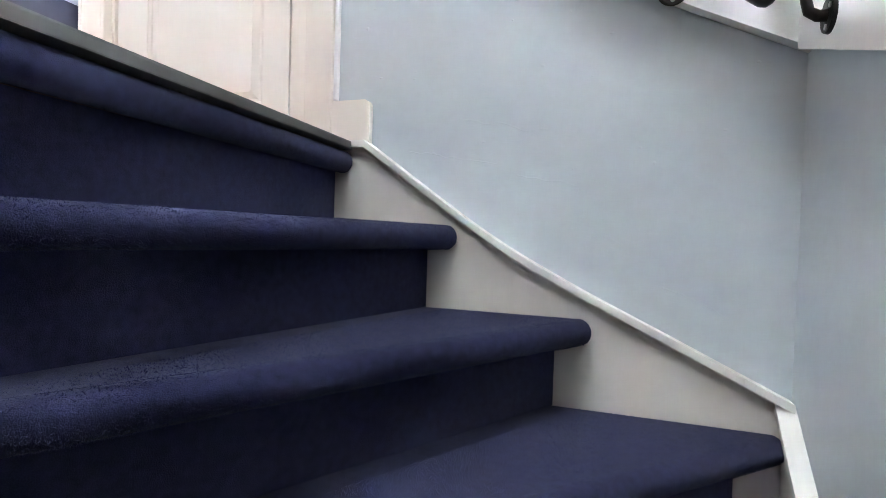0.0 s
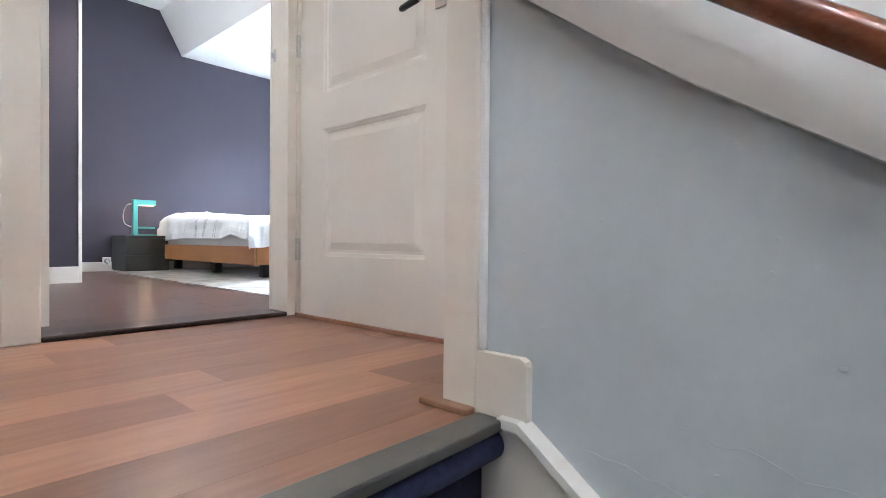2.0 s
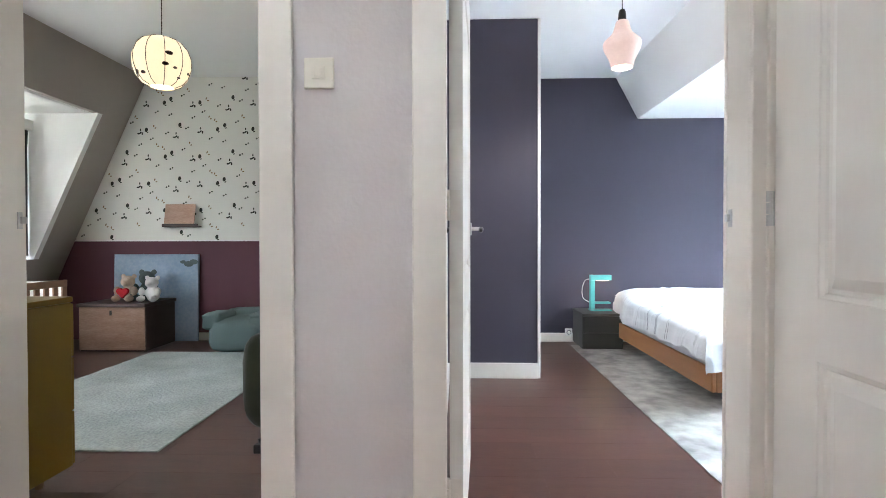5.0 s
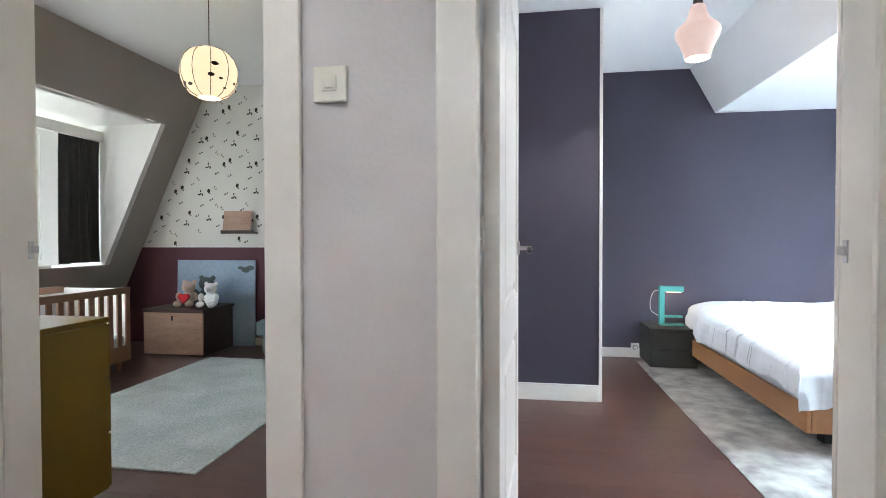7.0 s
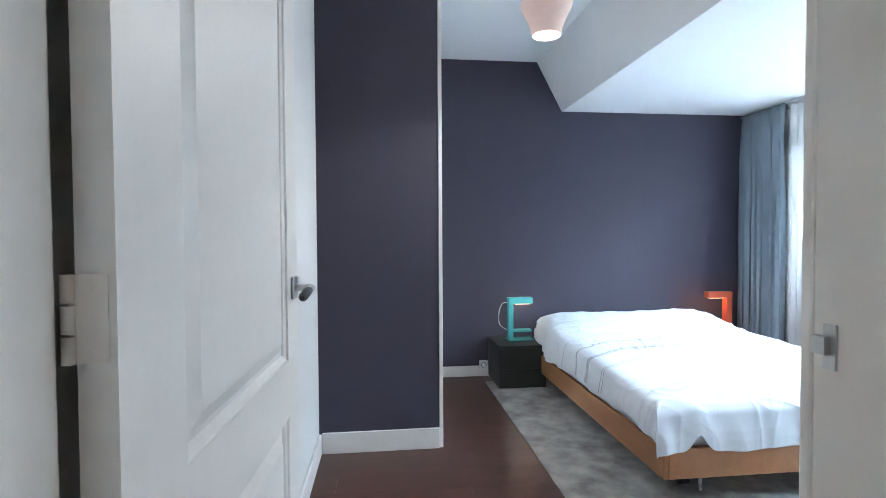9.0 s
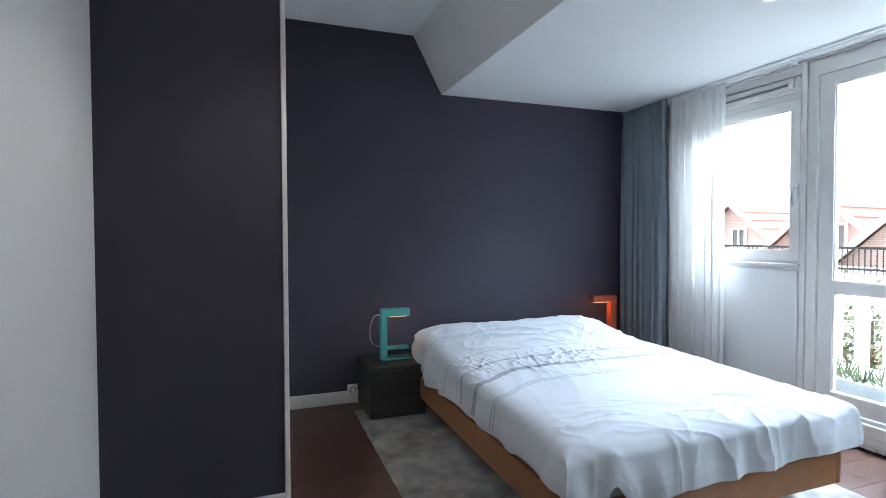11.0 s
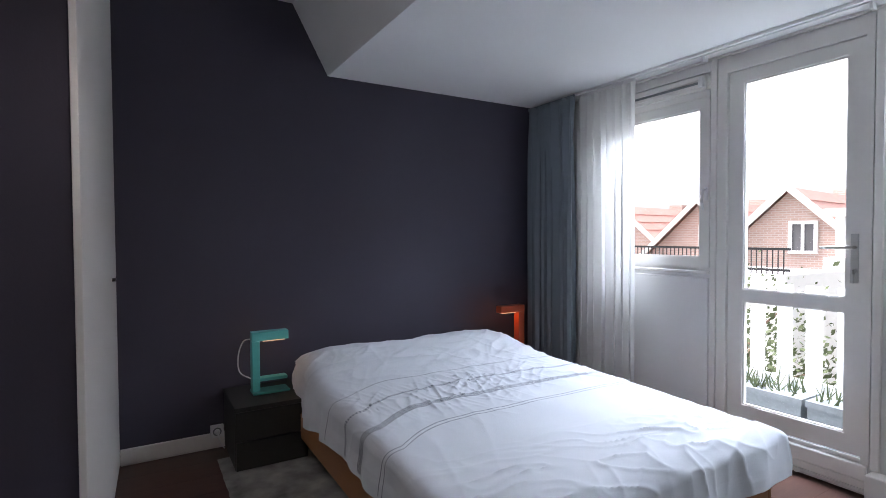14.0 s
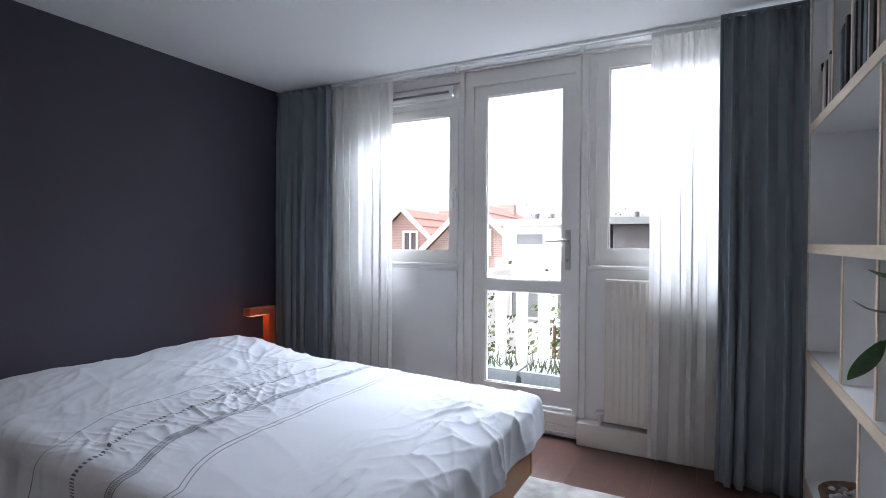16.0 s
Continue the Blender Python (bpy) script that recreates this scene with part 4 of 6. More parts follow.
# radiator
rad = thing("radiator", (-2.85, 4.68, 0.14), "cream white panel radiator below the window", "radiator")
RX0, RX1 = -3.215, -2.45
bm = bmesh.new()
outline = [(RX1, 4.667), (RX0, 4.667), (RX0, 4.655)]
for i in range(int((RX1 - RX0 - 0.04) / 0.033)):
    x = RX0 + 0.03 + i * 0.033
    outline += [(x, 4.655), (x + 0.006, 4.6528), (x + 0.014, 4.6528), (x + 0.02, 4.655)]
prism(bm, outline + [(RX1, 4.655)], 0.16, 0.945)
part("front_panel", bm, "trim", rad, "ribbed radiator front")
part("side_panel", bx(RX0 - 0.006, RX0, 4.655, 4.735, 0.16, 0.952, 0.002), "trim", rad)
part("top_grille", bx(RX0 - 0.006, RX1, 4.655, 4.735, 0.946, 0.955, 0.002), "trim", rad)
bm = bmesh.new()
cyl(bm, (RX0 - 0.03, 4.69, 0.131), (RX0 - 0.03, 4.69, 0.20), 0.009)
cyl(bm, (RX0 - 0.05, 4.67, 0.20), (RX0 - 0.01, 4.69, 0.20), 0.013)
part("valve", bm, "white_plastic", rad, smooth=True)

# ---- curtains ----


def curtain(name, x0, x1, y0, z0, z1, folds, amp, material, label, seed, category="curtain"):
    """A gathered curtain on a rail; the folds grow from the pleated head to the hem."""
    rnd = random.Random(seed)
    nx, nz = folds * 16, 40
    ph = [rnd.uniform(-0.6, 0.6) for _ in range(folds + 2)]
    am = [rnd.uniform(0.6, 1.25) for _ in range(folds + 2)]
    bm = bmesh.new()
    grid = []
    for j in range(nz + 1):
        v = j / nz
        row = []
        for i in range(nx + 1):
            u = i / nx
            k = min(folds, max(0.0, folds * (u + 0.05 * math.sin(2 * math.pi * u * 1.4 + seed) * math.sin(math.pi * u))))
            n = int(min(k, folds - 1))
            f = k - n
            a = am[n] * (1 - f) + am[n + 1] * f
            p = ph[n] * (1 - f) + ph[n + 1] * f
            spread = 0.35 + 0.65 * min(1, v * 2.2)
            w = math.sin(2 * math.pi * k + p * v)
            yy = y0 + amp * a * spread * (0.75 * w + 0.25 * math.sin(4 * math.pi * k + p * 2) * (1 - v))
            xx = x0 + (x1 - x0) * u + 0.35 * amp * a * math.sin(4 * math.pi * k + p) * spread + 0.012 * math.sin(3 * v + p) * v
            hem = 0.012 * noise.noise((u * folds * 0.7, seed, 0)) if j == nz else 0
            yy += amp * 0.28 * max(0.0, 1 - v / 0.16) * math.sin(2 * math.pi * k * 2.0 + 1.3)
            sag = 0.012 * abs(math.sin(math.pi * k * 1.0)) if j == 0 else 0
            row.append(bm.verts.new((xx, yy, z1 - (z1 - z0) * v + hem - sag)))
        grid.append(row)
    for j in range(nz):
        for i in range(nx):
            bm.faces.new((grid[j][i], grid[j][i + 1], grid[j + 1][i + 1], grid[j + 1][i]))
    ob = thing(name, ((x0 + x1) / 2, y0, z0), label, category)
    cloth = part("cloth", bm, material, ob, smooth=True)
    if material != "sheer":
        so = cloth.modifiers.new("thickness", "SOLIDIFY")
        so.thickness = 0.003
    tape = bmesh.new()
    box(tape, x0, x1, y0 - 0.004, y0 + 0.004, z1 - 0.012, z1 + 0.006)
    part("heading_tape", tape, material if material != "sheer" else "white_plastic", ob)
    return ob


curtain("curtain", -5.575, -5.065, 4.530, 0.02, 2.245, 6, 0.070, "curtain", "slate blue pleated curtain in the corner by the navy wall", 3)
curtain("sheer_curtain", -5.11, -4.60, 4.60, 0.03, 2.245, 7, 0.036, "sheer", "white sheer curtain drawn beside the window", 5)
curtain("sheer_curtain", -2.99, -2.62, 4.60, 0.03, 2.245, 5, 0.032, "sheer", "white sheer curtain hanging before the radiator", 8)
curtain("curtain", -2.675, -2.325, 4.50, 0.012, 2.245, 5, 0.062, "curtain", "slate blue pleated curtain beside the bookcase", 11)
rail = thing("curtain_rail", (-4.0, 4.62, 2.25), "white curtain rail fixed to the ceiling", "curtain rail")
part("track", bx(-5.59, -2.2, 4.607, 4.632, 2.254, 2.2695, 0.002), "white_plastic", rail)
part("track", bx(-5.59, -2.2, 4.566, 4.590, 2.254, 2.2695, 0.002), "white_plastic", rail)
for x in (-5.3, -4.14, -3.36, -2.7):
    part("bracket", bx(x, x + 0.014, 4.60, 4.64, 2.225, 2.256, 0.003), "white_plastic", rail)
curtain("curtain", -5.160, -4.70, -3.10, 0.895, 2.14, 4, 0.035, "curtain_grey", "charcoal curtain in the dormer window", 21)

# ---- bed ----
BX0, BX1, BY0, BY1 = -5.52, -3.40, 2.56, 3.92
bed = thing("bed", (-4.46, 3.26, 0.012), "honey beech double bed with a white mattress on the rug", "bed")
for b, nm in (((BX0, BX1, BY0, BY0 + 0.025, 0.125, 0.265), "side_rail"), ((BX0, BX1, BY1 - 0.025, BY1, 0.125, 0.265), "side_rail"), ((BX1 - 0.025, BX1, BY0 + 0.0255, BY1 - 0.0255, 0.125, 0.265), "foot_rail"), ((BX0, BX0 + 0.025, BY0 + 0.0255, BY1 - 0.0255, 0.125, 0.30), "head_rail")):
    part(nm, bx(*b, 0.006), "bed_wood", bed)
part("slat_base", bx(BX0 + 0.026, BX1 - 0.026, BY0 + 0.026, BY1 - 0.026, 0.19, 0.215), "crib", bed)
for x in (BX0 + 0.16, -4.46, BX1 - 0.2):
    for y in (BY0 + 0.20, BY1 - 0.20):
        part("leg", bx(x - 0.035, x + 0.035, y - 0.03, y + 0.03, 0.018, 0.19, 0.004), "black", bed)
part("mattress", bx(BX0 + 0.03, BX1 - 0.03, BY0 + 0.03, BY1 - 0.03, 0.216, 0.44, 0.04, 3), "sheet", bed)
bm = bmesh.new()
tube(bm, [(-3.50, 2.80, 0.02), (-3.49, 2.79, 0.06), (-3.50, 2.80, 0.11), (-3.505, 2.80, 0.19)], 0.008)
part("white_strap", bm, "white_plastic", bed, smooth=True)

# pillows under the cover
for k, y in enumerate((2.92, 3.60)):
    bm = bmesh.new()
    n = 22
    top, bot = [], []
    for i in range(n + 1):
        ra, rb = [], []
        for j in range(n + 1):
            u, v = 2 * i / n - 1, 2 * j / n - 1
            h = 0.075 * ((1 - u ** 4) * (1 - v ** 4)) ** 0.55 + 0.008 * noise.noise((u * 2.5, v * 2.5, k * 7))
            x, yy = -5.20 + 0.26 * u * (1 - 0.05 * v * v), y + 0.33 * v * (1 - 0.05 * u * u)
            ra.append(bm.verts.new((x, yy, 0.482 + 1.25 * h)))
            rb.append(bm.verts.new((x, yy, 0.475 - h * 0.45)))
        top.append(ra)
        bot.append(rb)
    for i in range(n):
        for j in range(n):
            bm.faces.new((top[i][j], top[i + 1][j], top[i + 1][j + 1], top[i][j + 1]))
            bm.faces.new((bot[i][j], bot[i][j + 1], bot[i + 1][j + 1], bot[i + 1][j]))
    bmesh.ops.remove_doubles(bm, verts=bm.verts, dist=0.002)
    single("pillow", (-5.20, y, 0.44), bm, "sheet", "plump white cotton pillow at the head of the bed", "pillow", "pillows on the bed", smooth=True)

# duvet: u from the head (0) to past the foot (1), v across the bed (-1..1), draped over the sides and the foot
DX0, DX1, DHALF, DHANG, FHANG, REDGE = -5.36, -3.395, 0.715, 0.27, 0.25, 0.09


def crease(x, y, ang, f, seed, p_=5):
    c, s_ = math.cos(ang), math.sin(ang)
    p = (x * c + y * s_) * f
    q = (-x * s_ + y * c) * f * 0.3
    n = noise.noise((p + 0.7 * noise.noise((p * 0.6, q * 0.9, seed)), q, seed))
    return (1 - abs(n)) ** p_


def roll(over):
    """How far out and down cloth lies that is that far past the start of a rounded edge."""
    if over <= 0:
        return over, 0.0
    a = over / REDGE
    if a < math.pi / 2:
        return REDGE * math.sin(a), REDGE * (1 - math.cos(a))
    more = over - REDGE * math.pi / 2
    return REDGE + 0.04 * more, REDGE + more


def duvet_at(u, v):
    r = u * (DX1 - DX0 + FHANG)
    s_ = v * (DHALF + DHANG)
    sg = 1 if s_ > 0 else -1
    over_s, over_r = abs(s_) - (DHALF - REDGE), r - (DX1 - DX0 - REDGE)
    uu = min(1, r / (DX1 - DX0))
    hump = math.exp(-((uu - 0.10) / 0.15) ** 2) * (0.9 + 0.16 * v) * (1 - 1.5 * max(0.0, abs(v + 0.04) - 0.48))
    top = 0.490 + 0.100 * hump + 0.034 * math.sin(math.pi * min(1.0, uu)) * (1 - 0.45 * v * v) - 0.016 * uu
    out_s, down_s = roll(over_s)
    out_r, down_r = roll(over_r)
    y = sg * (DHALF - REDGE + out_s) + (0.09 * max(0.0, 1 - uu / 0.28) * min(1.0, abs(v)) if sg < 0 else 0.06 * v)
    x = DX0 + (DX1 - DX0 - REDGE) + out_r
    fall = max(down_s, down_r) + 0.10 * min(down_s, down_r)
    foot = min(1.0, max(0.0, 0.5 + (over_r - over_s) / 0.06)) if over_r > 0 else 0.0
    side_hem = (0.325 if sg < 0 else 0.30) - 0.03 * max(0.0, 1 - uu / 0.35) + 0.03 * math.exp(-((uu - 0.88) / 0.05) ** 2)
    foot_hem = 0.245 + 0.075 * math.exp(-((s_ + 0.53) / 0.04) ** 2) + 0.05 * max(0.0, v)
    hem = side_hem * (1 - foot) + foot_hem * foot + 0.014 * noise.noise((u * 6.0, sg * 3.0, 2)) + 0.014 * noise.noise((v * 5.0, 7.0, 2))
    corner = math.exp(-((over_r - over_s) / 0.06) ** 2) * (over_r > 0 and over_s > 0)
    hem += 0.035 * corner
    z = top - fall * (top - hem) / 0.303
    hang = max(0.0, fall - 0.046)
    flare = 0.022 * min(1.0, hang / 0.18)
    if over_s > REDGE:
        y += sg * (flare * (0.5 + noise.noise((x * 7, sg, 1))) + 0.012 * math.sin(x * 15 + 6 * noise.noise((x * 3, 0, sg))) * min(1.0, hang / 0.13))
    if over_r > REDGE:
        x += flare * (0.5 + noise.noise((y * 7, 4, 1))) + 0.010 * math.sin(y * 14 + 6 * noise.noise((y * 3, 5, 0))) * min(1.0, hang / 0.13)
    pa_, pb_ = (min(1.0, max(0.0, 0.5 + 1.6 * noise.noise((x * 1.7, y * 1.7, q_)))) for q_ in (12, 31))
    head = min(1.0, max(0.0, (0.40 - uu) / 0.12))
    mid = math.exp(-((uu - 0.48) / 0.13) ** 2)
    end = min(1.0, max(0.0, (over_r + 0.34) / 0.2))
    w = head * (0.010 * pa_ * crease(x, y, 0.60, 4.0, 1, 6) + 0.007 * crease(x, y, 0.42, 6.5, 4, 7) + 0.005 * pb_ * crease(x, y, 0.85, 10.0, 9, 6) + 0.002 * crease(x, y, 0.30, 15.0, 19, 5))
    w += 1.5 * mid * (0.004 * pb_ * crease(x, y, 1.25, 10.0, 6, 9) + 0.0035 * pa_ * crease(x, y, 0.75, 15.0, 17, 8) + 0.003 * pb_ * crease(x, y, 1.75, 19.0, 23, 8))
    w += 1.7 * end * (0.005 * pa_ * crease(x, y, 0.35, 6.5, 43, 11) + 0.005 * pb_ * crease(x, y, 2.4, 8.0, 47, 11) + 0.003 * crease(x, y, -0.2, 13.0, 59, 9))
    w += 0.003 * crease(x, y, 2.0, 7.0, 53, 7) * pa_ + 0.004 * pb_ * crease(x, y, 1.1, 4.0, 41, 9)
    w += 0.007 * noise.noise((x * 1.6, y * 1.8, 5)) + 0.004 * noise.noise((x * 4.0, y * 4.0, 15))
    side = min(1.0, max(down_s, down_r) / 0.05)
    w = w * 1.5 - 0.009
    z += w * (1 - 0.85 * side)
    y += sg * 0.8 * w * min(1.0, down_s / 0.05)
    x += 0.8 * w * min(1.0, down_r / 0.05)
    return Vector((x, 3.24 + y, z))


NU, NV = 380, 320
bm = bmesh.new()
grid = [[bm.verts.new(duvet_at(i / NU, 2 * j / NV - 1)) for j in range(NV + 1)] for i in range(NU + 1)]
for i in range(NU):
    for j in range(NV):
        bm.faces.new((grid[i][j], grid[i][j + 1], grid[i + 1][j + 1], grid[i + 1][j]))
COVER = [[v.co.copy() for v in row] for row in grid]


def on_cover(u, v):
    """A point just above the cover's mesh."""
    a, b = u * NU, (v + 1) / 2 * NV
    i, j = min(int(a), NU - 1), min(int(b), NV - 1)
    f, g = a - i, b - j
    p = COVER[i][j].lerp(COVER[i + 1][j], f).lerp(COVER[i][j + 1].lerp(COVER[i + 1][j + 1], f), g)
    n = (COVER[i + 1][j] - COVER[i][j]).cross(COVER[i][j + 1] - COVER[i][j]).normalized()
    return p + n * (0.0034 if n.z > -0.2 else -0.0034)


duvet = thing("duvet", (-4.4, 3.26, 0.46), "crumpled white duvet with slate blue embroidered bands", "duvet")
cloth = part("cover", bm, "sheet", duvet, smooth=True)
so = cloth.modifiers.new("thickness", "SOLIDIFY")
so.thickness, so.offset = 0.004, 0


def band_strip(u0, u1, dash=0):
    bm = bmesh.new()
    n = 480
    for j in range(n):
        if dash and (j // dash) % 2:
            continue
        v0, v1 = -0.97 + 1.94 * j / n, -0.97 + 1.94 * (j + 1) / n
        wob = lambda v: 0.004 * noise.noise((v * 3, 1, 8)) + 0.05 * min(1.1, max(0.0, (-v - 0.35) / 0.28) ** 2)
        q = [on_cover(a + wob(b), b) for a, b in ((u0, v0), (u1, v0), (u1, v1), (u0, v1))]
        bm.faces.new([bm.verts.new(p) for p in q])
    bmesh.ops.remove_doubles(bm, verts=bm.verts, dist=1e-5)
    return tagged(part("embroidered_band", bm, "stitch", duvet), kind="stuff" if dash else "")


for u0, u1, dash in ((0.316, 0.3176, 0), (0.400, 0.4085, 2), (0.4765, 0.4785, 0), (0.4805, 0.4875, 1), (0.4895, 0.4915, 0), (0.568, 0.5697, 0), (0.5775, 0.579, 0)):
    band_strip(u0, u1, dash)


# ---- nightstands and lamps ----
def nightstand(y0, y1, label):
    ob = thing("nightstand", (-5.36, (y0 + y1) / 2, 0.012), label, "nightstand", "nightstands beside the bed")
    part("body", bx(-5.578, -5.172, y0, y1, 0.014, 0.325, 0.003), "anthracite", ob)
    part("top", bx(-5.58, -5.150, y0 - 0.004, y1 + 0.004, 0.326, 0.348, 0.003), "anthracite", ob)
    for z0, z1 in ((0.018, 0.164), (0.170, 0.322)):
        part("drawer", bx(-5.1715, -5.153, y0 + 0.002, y1 - 0.002, z0, z1, 0.003), "anthracite", ob)
    return ob


nightstand(2.225, 2.60, "anthracite two-drawer nightstand beside the bed")
nightstand(4.03, 4.40, "anthracite nightstand half hidden behind the bed")


def c_lamp(y0, y1, x, z, h, paint, label, color, power, flip=False):
    """A folded metal table lamp in the shape of a C."""
    ob = thing("table_lamp", (x, (y0 + y1) / 2, z), label, "lamp", "table lamps on the nightstands")
    yp0, yp1 = (y0, y0 + 0.042) if not flip else (y1 - 0.055, y1)
    part("base", bx(x - 0.055, x + 0.055, y0, y1, z, z + 0.012, 0.003), paint, ob)
    part("post", bx(x - 0.03, x + 0.03, yp0, yp1, z + 0.0125, z + h - 0.0505, 0.003), paint, ob)
    part("arm", bx(x - 0.032, x + 0.032, y0, y1, z + h - 0.05, z + h, 0.003), paint, ob)
    if not flip:
        part("arm", bx(x - 0.03, x + 0.03, yp1 + 0.0005, y1 - 0.008, z + 0.068, z + 0.086, 0.003), paint, ob)
    a, b = (yp1 + 0.02, y1 - 0.02) if not flip else (y0 + 0.02, yp0 - 0.02)
    part("diffuser", bx(x - 0.02, x + 0.02, a, b, z + h - 0.056, z + h - 0.051), "lamp_on", ob, "glowing warm diffuser")
    bulb("lamp_bulb", (x, (a + b) / 2, z + h - 0.08), power, color, 0.02)
    return ob


tl = c_lamp(2.346, 2.548, -5.38, 0.349, 0.348, "teal", "turquoise C-shaped metal lamp on the nightstand", (1, 0.62, 0.38), 0.05)
bm = bmesh.new()
tube(bm, smooth_line([(-5.40, 2.345, 0.655), (-5.42, 2.31, 0.64), (-5.43, 2.285, 0.56), (-5.42, 2.29, 0.47), (-5.40, 2.345, 0.43)], 5), 0.004, n=8)
part("cord", bm, "white_plastic", tl, "white looped cord", smooth=True)
ol = c_lamp(4.112, 4.335, -5.42, 0.349, 0.358, "orange", "copper orange table lamp glowing beside the curtain", (1, 0.30, 0.09), 0.09, flip=True)

# wall socket with plug
so_ = thing("wall_socket", (WEST + 0.01, 2.185, 0.07), "white wall socket with a plugged-in white cord", "socket")
part("plate", bx(WEST + 0.001, WEST + 0.022, 2.150, 2.222, 0.062, 0.136, 0.004), "white_plastic", so_)
bm = bmesh.new()
cyl(bm, (WEST + 0.022, 2.186, 0.098), (WEST + 0.0235, 2.186, 0.098), 0.024, n=20)
part("recess", bm, "zinc", so_)
bm = bmesh.new()
cyl(bm, (WEST + 0.022, 2.186, 0.098), (WEST + 0.052, 2.186, 0.098), 0.017, 0.012, n=14)
tube(bm, smooth_line([(WEST + 0.05, 2.186, 0.098), (WEST + 0.07, 2.19, 0.07), (WEST + 0.06, 2.205, 0.03), (WEST + 0.09, 2.215, 0.02)], 5), 0.004, n=8)
part("plug", bm, "white_plastic", so_, smooth=True)

# rug


def rug_mesh(x0, x1, y0, y1, z, n, m, amp, seed):
    bm = bmesh.new()
    g = [[bm.verts.new((x0 + (x1 - x0) * i / n + (0.006 * noise.noise((j * 0.7, seed, 0)) if i in (0, n) else 0), y0 + (y1 - y0) * j / m + (0.006 * noise.noise((i * 0.7, seed, 4)) if j in (0, m) else 0), z - (0.006 if i in (0, n) or j in (0, m) else 0) + amp * noise.noise((i * 0.5, j * 0.5, seed)))) for j in range(m + 1)] for i in range(n + 1)]
    for i in range(n):
        for j in range(m):
            bm.faces.new((g[i][j], g[i + 1][j], g[i + 1][j + 1], g[i][j + 1]))
    r = bmesh.ops.extrude_face_region(bm, geom=list(bm.faces))
    for v in [v for v in r["geom"] if isinstance(v, bmesh.types.BMVert)]:
        v.co.z = 0.0005
    return bm


single("rug", (-3.9, 3.15, 0.0), rug_mesh(-5.40, -2.36, 2.165, 4.14, 0.012, 60, 40, 0.0015, 3), "rug", "silver grey worn vintage rug under the bed", "rug", smooth=True)

# ---- pendant lamp ----
pl = thing("pendant_lamp", (-3.5, 2.06, 2.08), "pale pink glass pendant lamp, lit, hanging from the ceiling", "lamp")
bm = bmesh.new()
lathe(bm, (-3.5, 2.06, 2.08), [(0.062, 0.0), (0.074, 0.045), (0.092, 0.085), (0.108, 0.115), (0.113, 0.140), (0.108, 0.160), (0.085, 0.182), (0.062, 0.205), (0.050, 0.230), (0.043, 0.255), (0.038, 0.275), (0.034, 0.282), (0.0335, 0.275), (0.058, 0.205), (0.104, 0.150), (0.100, 0.115), (0.058, 0.003)])
shade = part("shade", bm, "shade", pl, "ribbed pale pink glass shade", smooth=True)
shade.visible_shadow = False
bm = bmesh.new()
lathe(bm, (-3.5, 2.06, 2.36), [(0.0, 0.07), (0.016, 0.07), (0.022, 0.05), (0.026, 0.0), (0.0, 0.0)], 18)
part("cap", bm, "iron", pl, smooth=True)
bm = bmesh.new()
cyl(bm, (-3.5, 2.06, 2.42), (-3.5, 2.06, HI), 0.003, n=8)
lathe(bm, (-3.5, 2.06, HI - 0.03), [(0.0, 0.0), (0.04, 0.0), (0.045, 0.012), (0.045, 0.029), (0.0, 0.029)], 20)
part("cord", bm, "iron", pl, smooth=True)

# ceiling spot
cs = thing("ceiling_spot", (-3.62, 3.75, LO), "small lit recessed ceiling spot with white ring", "lamp")
bm = bmesh.new()
lathe(bm, (-3.62, 3.75, LO - 0.008), [(0.03, 0.002), (0.043, 0.0), (0.045, 0.004), (0.045, 0.009), (0.03, 0.009)], 24)
part("ring", bm, "white_plastic", cs, smooth=True)
bm = bmesh.new()
cyl(bm, (-3.62, 3.75, LO - 0.004), (-3.62, 3.75, LO - 0.001), 0.030, n=20)
part("lens", bm, "spot_on", cs, "glowing warm lens")

# ---- bookcase ----
bc = thing("bookcase", (-2.15, 3.6, 0.0), "white bookcase with pale birch edges beside the curtain", "bookcase")
KX0, KX1, KY0, KY1 = -2.32, -1.99, 2.78, 4.475
SHELVES = [0.085, 0.655, 1.125, 1.645, 2.22]
part("back", bx(KX1 - 0.006, KX1, KY0, KY1, 0.02, 2.255), "shelf_white", bc)
for y in (KY0, KY1 - 0.02):
    side = part("side_panel", bx(KX0 + 0.002, KX1 - 0.007, y, y + 0.02, 0.0, 2.262), "shelf_white", bc)
    part("edge_band", bx(KX0 - 0.002, KX0 + 0.0015, y, y + 0.02, 0.0, 2.262), "ply", side)
for z in SHELVES:
    sh = part("shelf", bx(KX0 + 0.003, KX1 - 0.007, KY0 + 0.0205, KY1 - 0.0205, z, z + 0.036), "shelf_white", bc)
    part("edge_band", bx(KX0 - 0.004, KX0 + 0.0025, KY0 + 0.0205, KY1 - 0.0205, z - 0.001, z + 0.037), "ply", sh)
for z0, z1, ys in ((0.1215, 0.654, (3.62, 3.1)), (0.692, 1.124, (3.86, 3.46, 3.05)), (1.162, 1.644, (3.46, 3.0)), (1.682, 2.219, (4.08, 3.5, 3.1))):
    for y in ys:
        dv = part("divider", bx(KX0 + 0.012, KX1 - 0.007, y - 0.009, y + 0.009, z0, z1), "shelf_white", bc)
        part("edge_band", bx(KX0 + 0.007, KX0 + 0.0115, y - 0.009, y + 0.009, z0, z1), "ply", dv)
bm = bmesh.new()
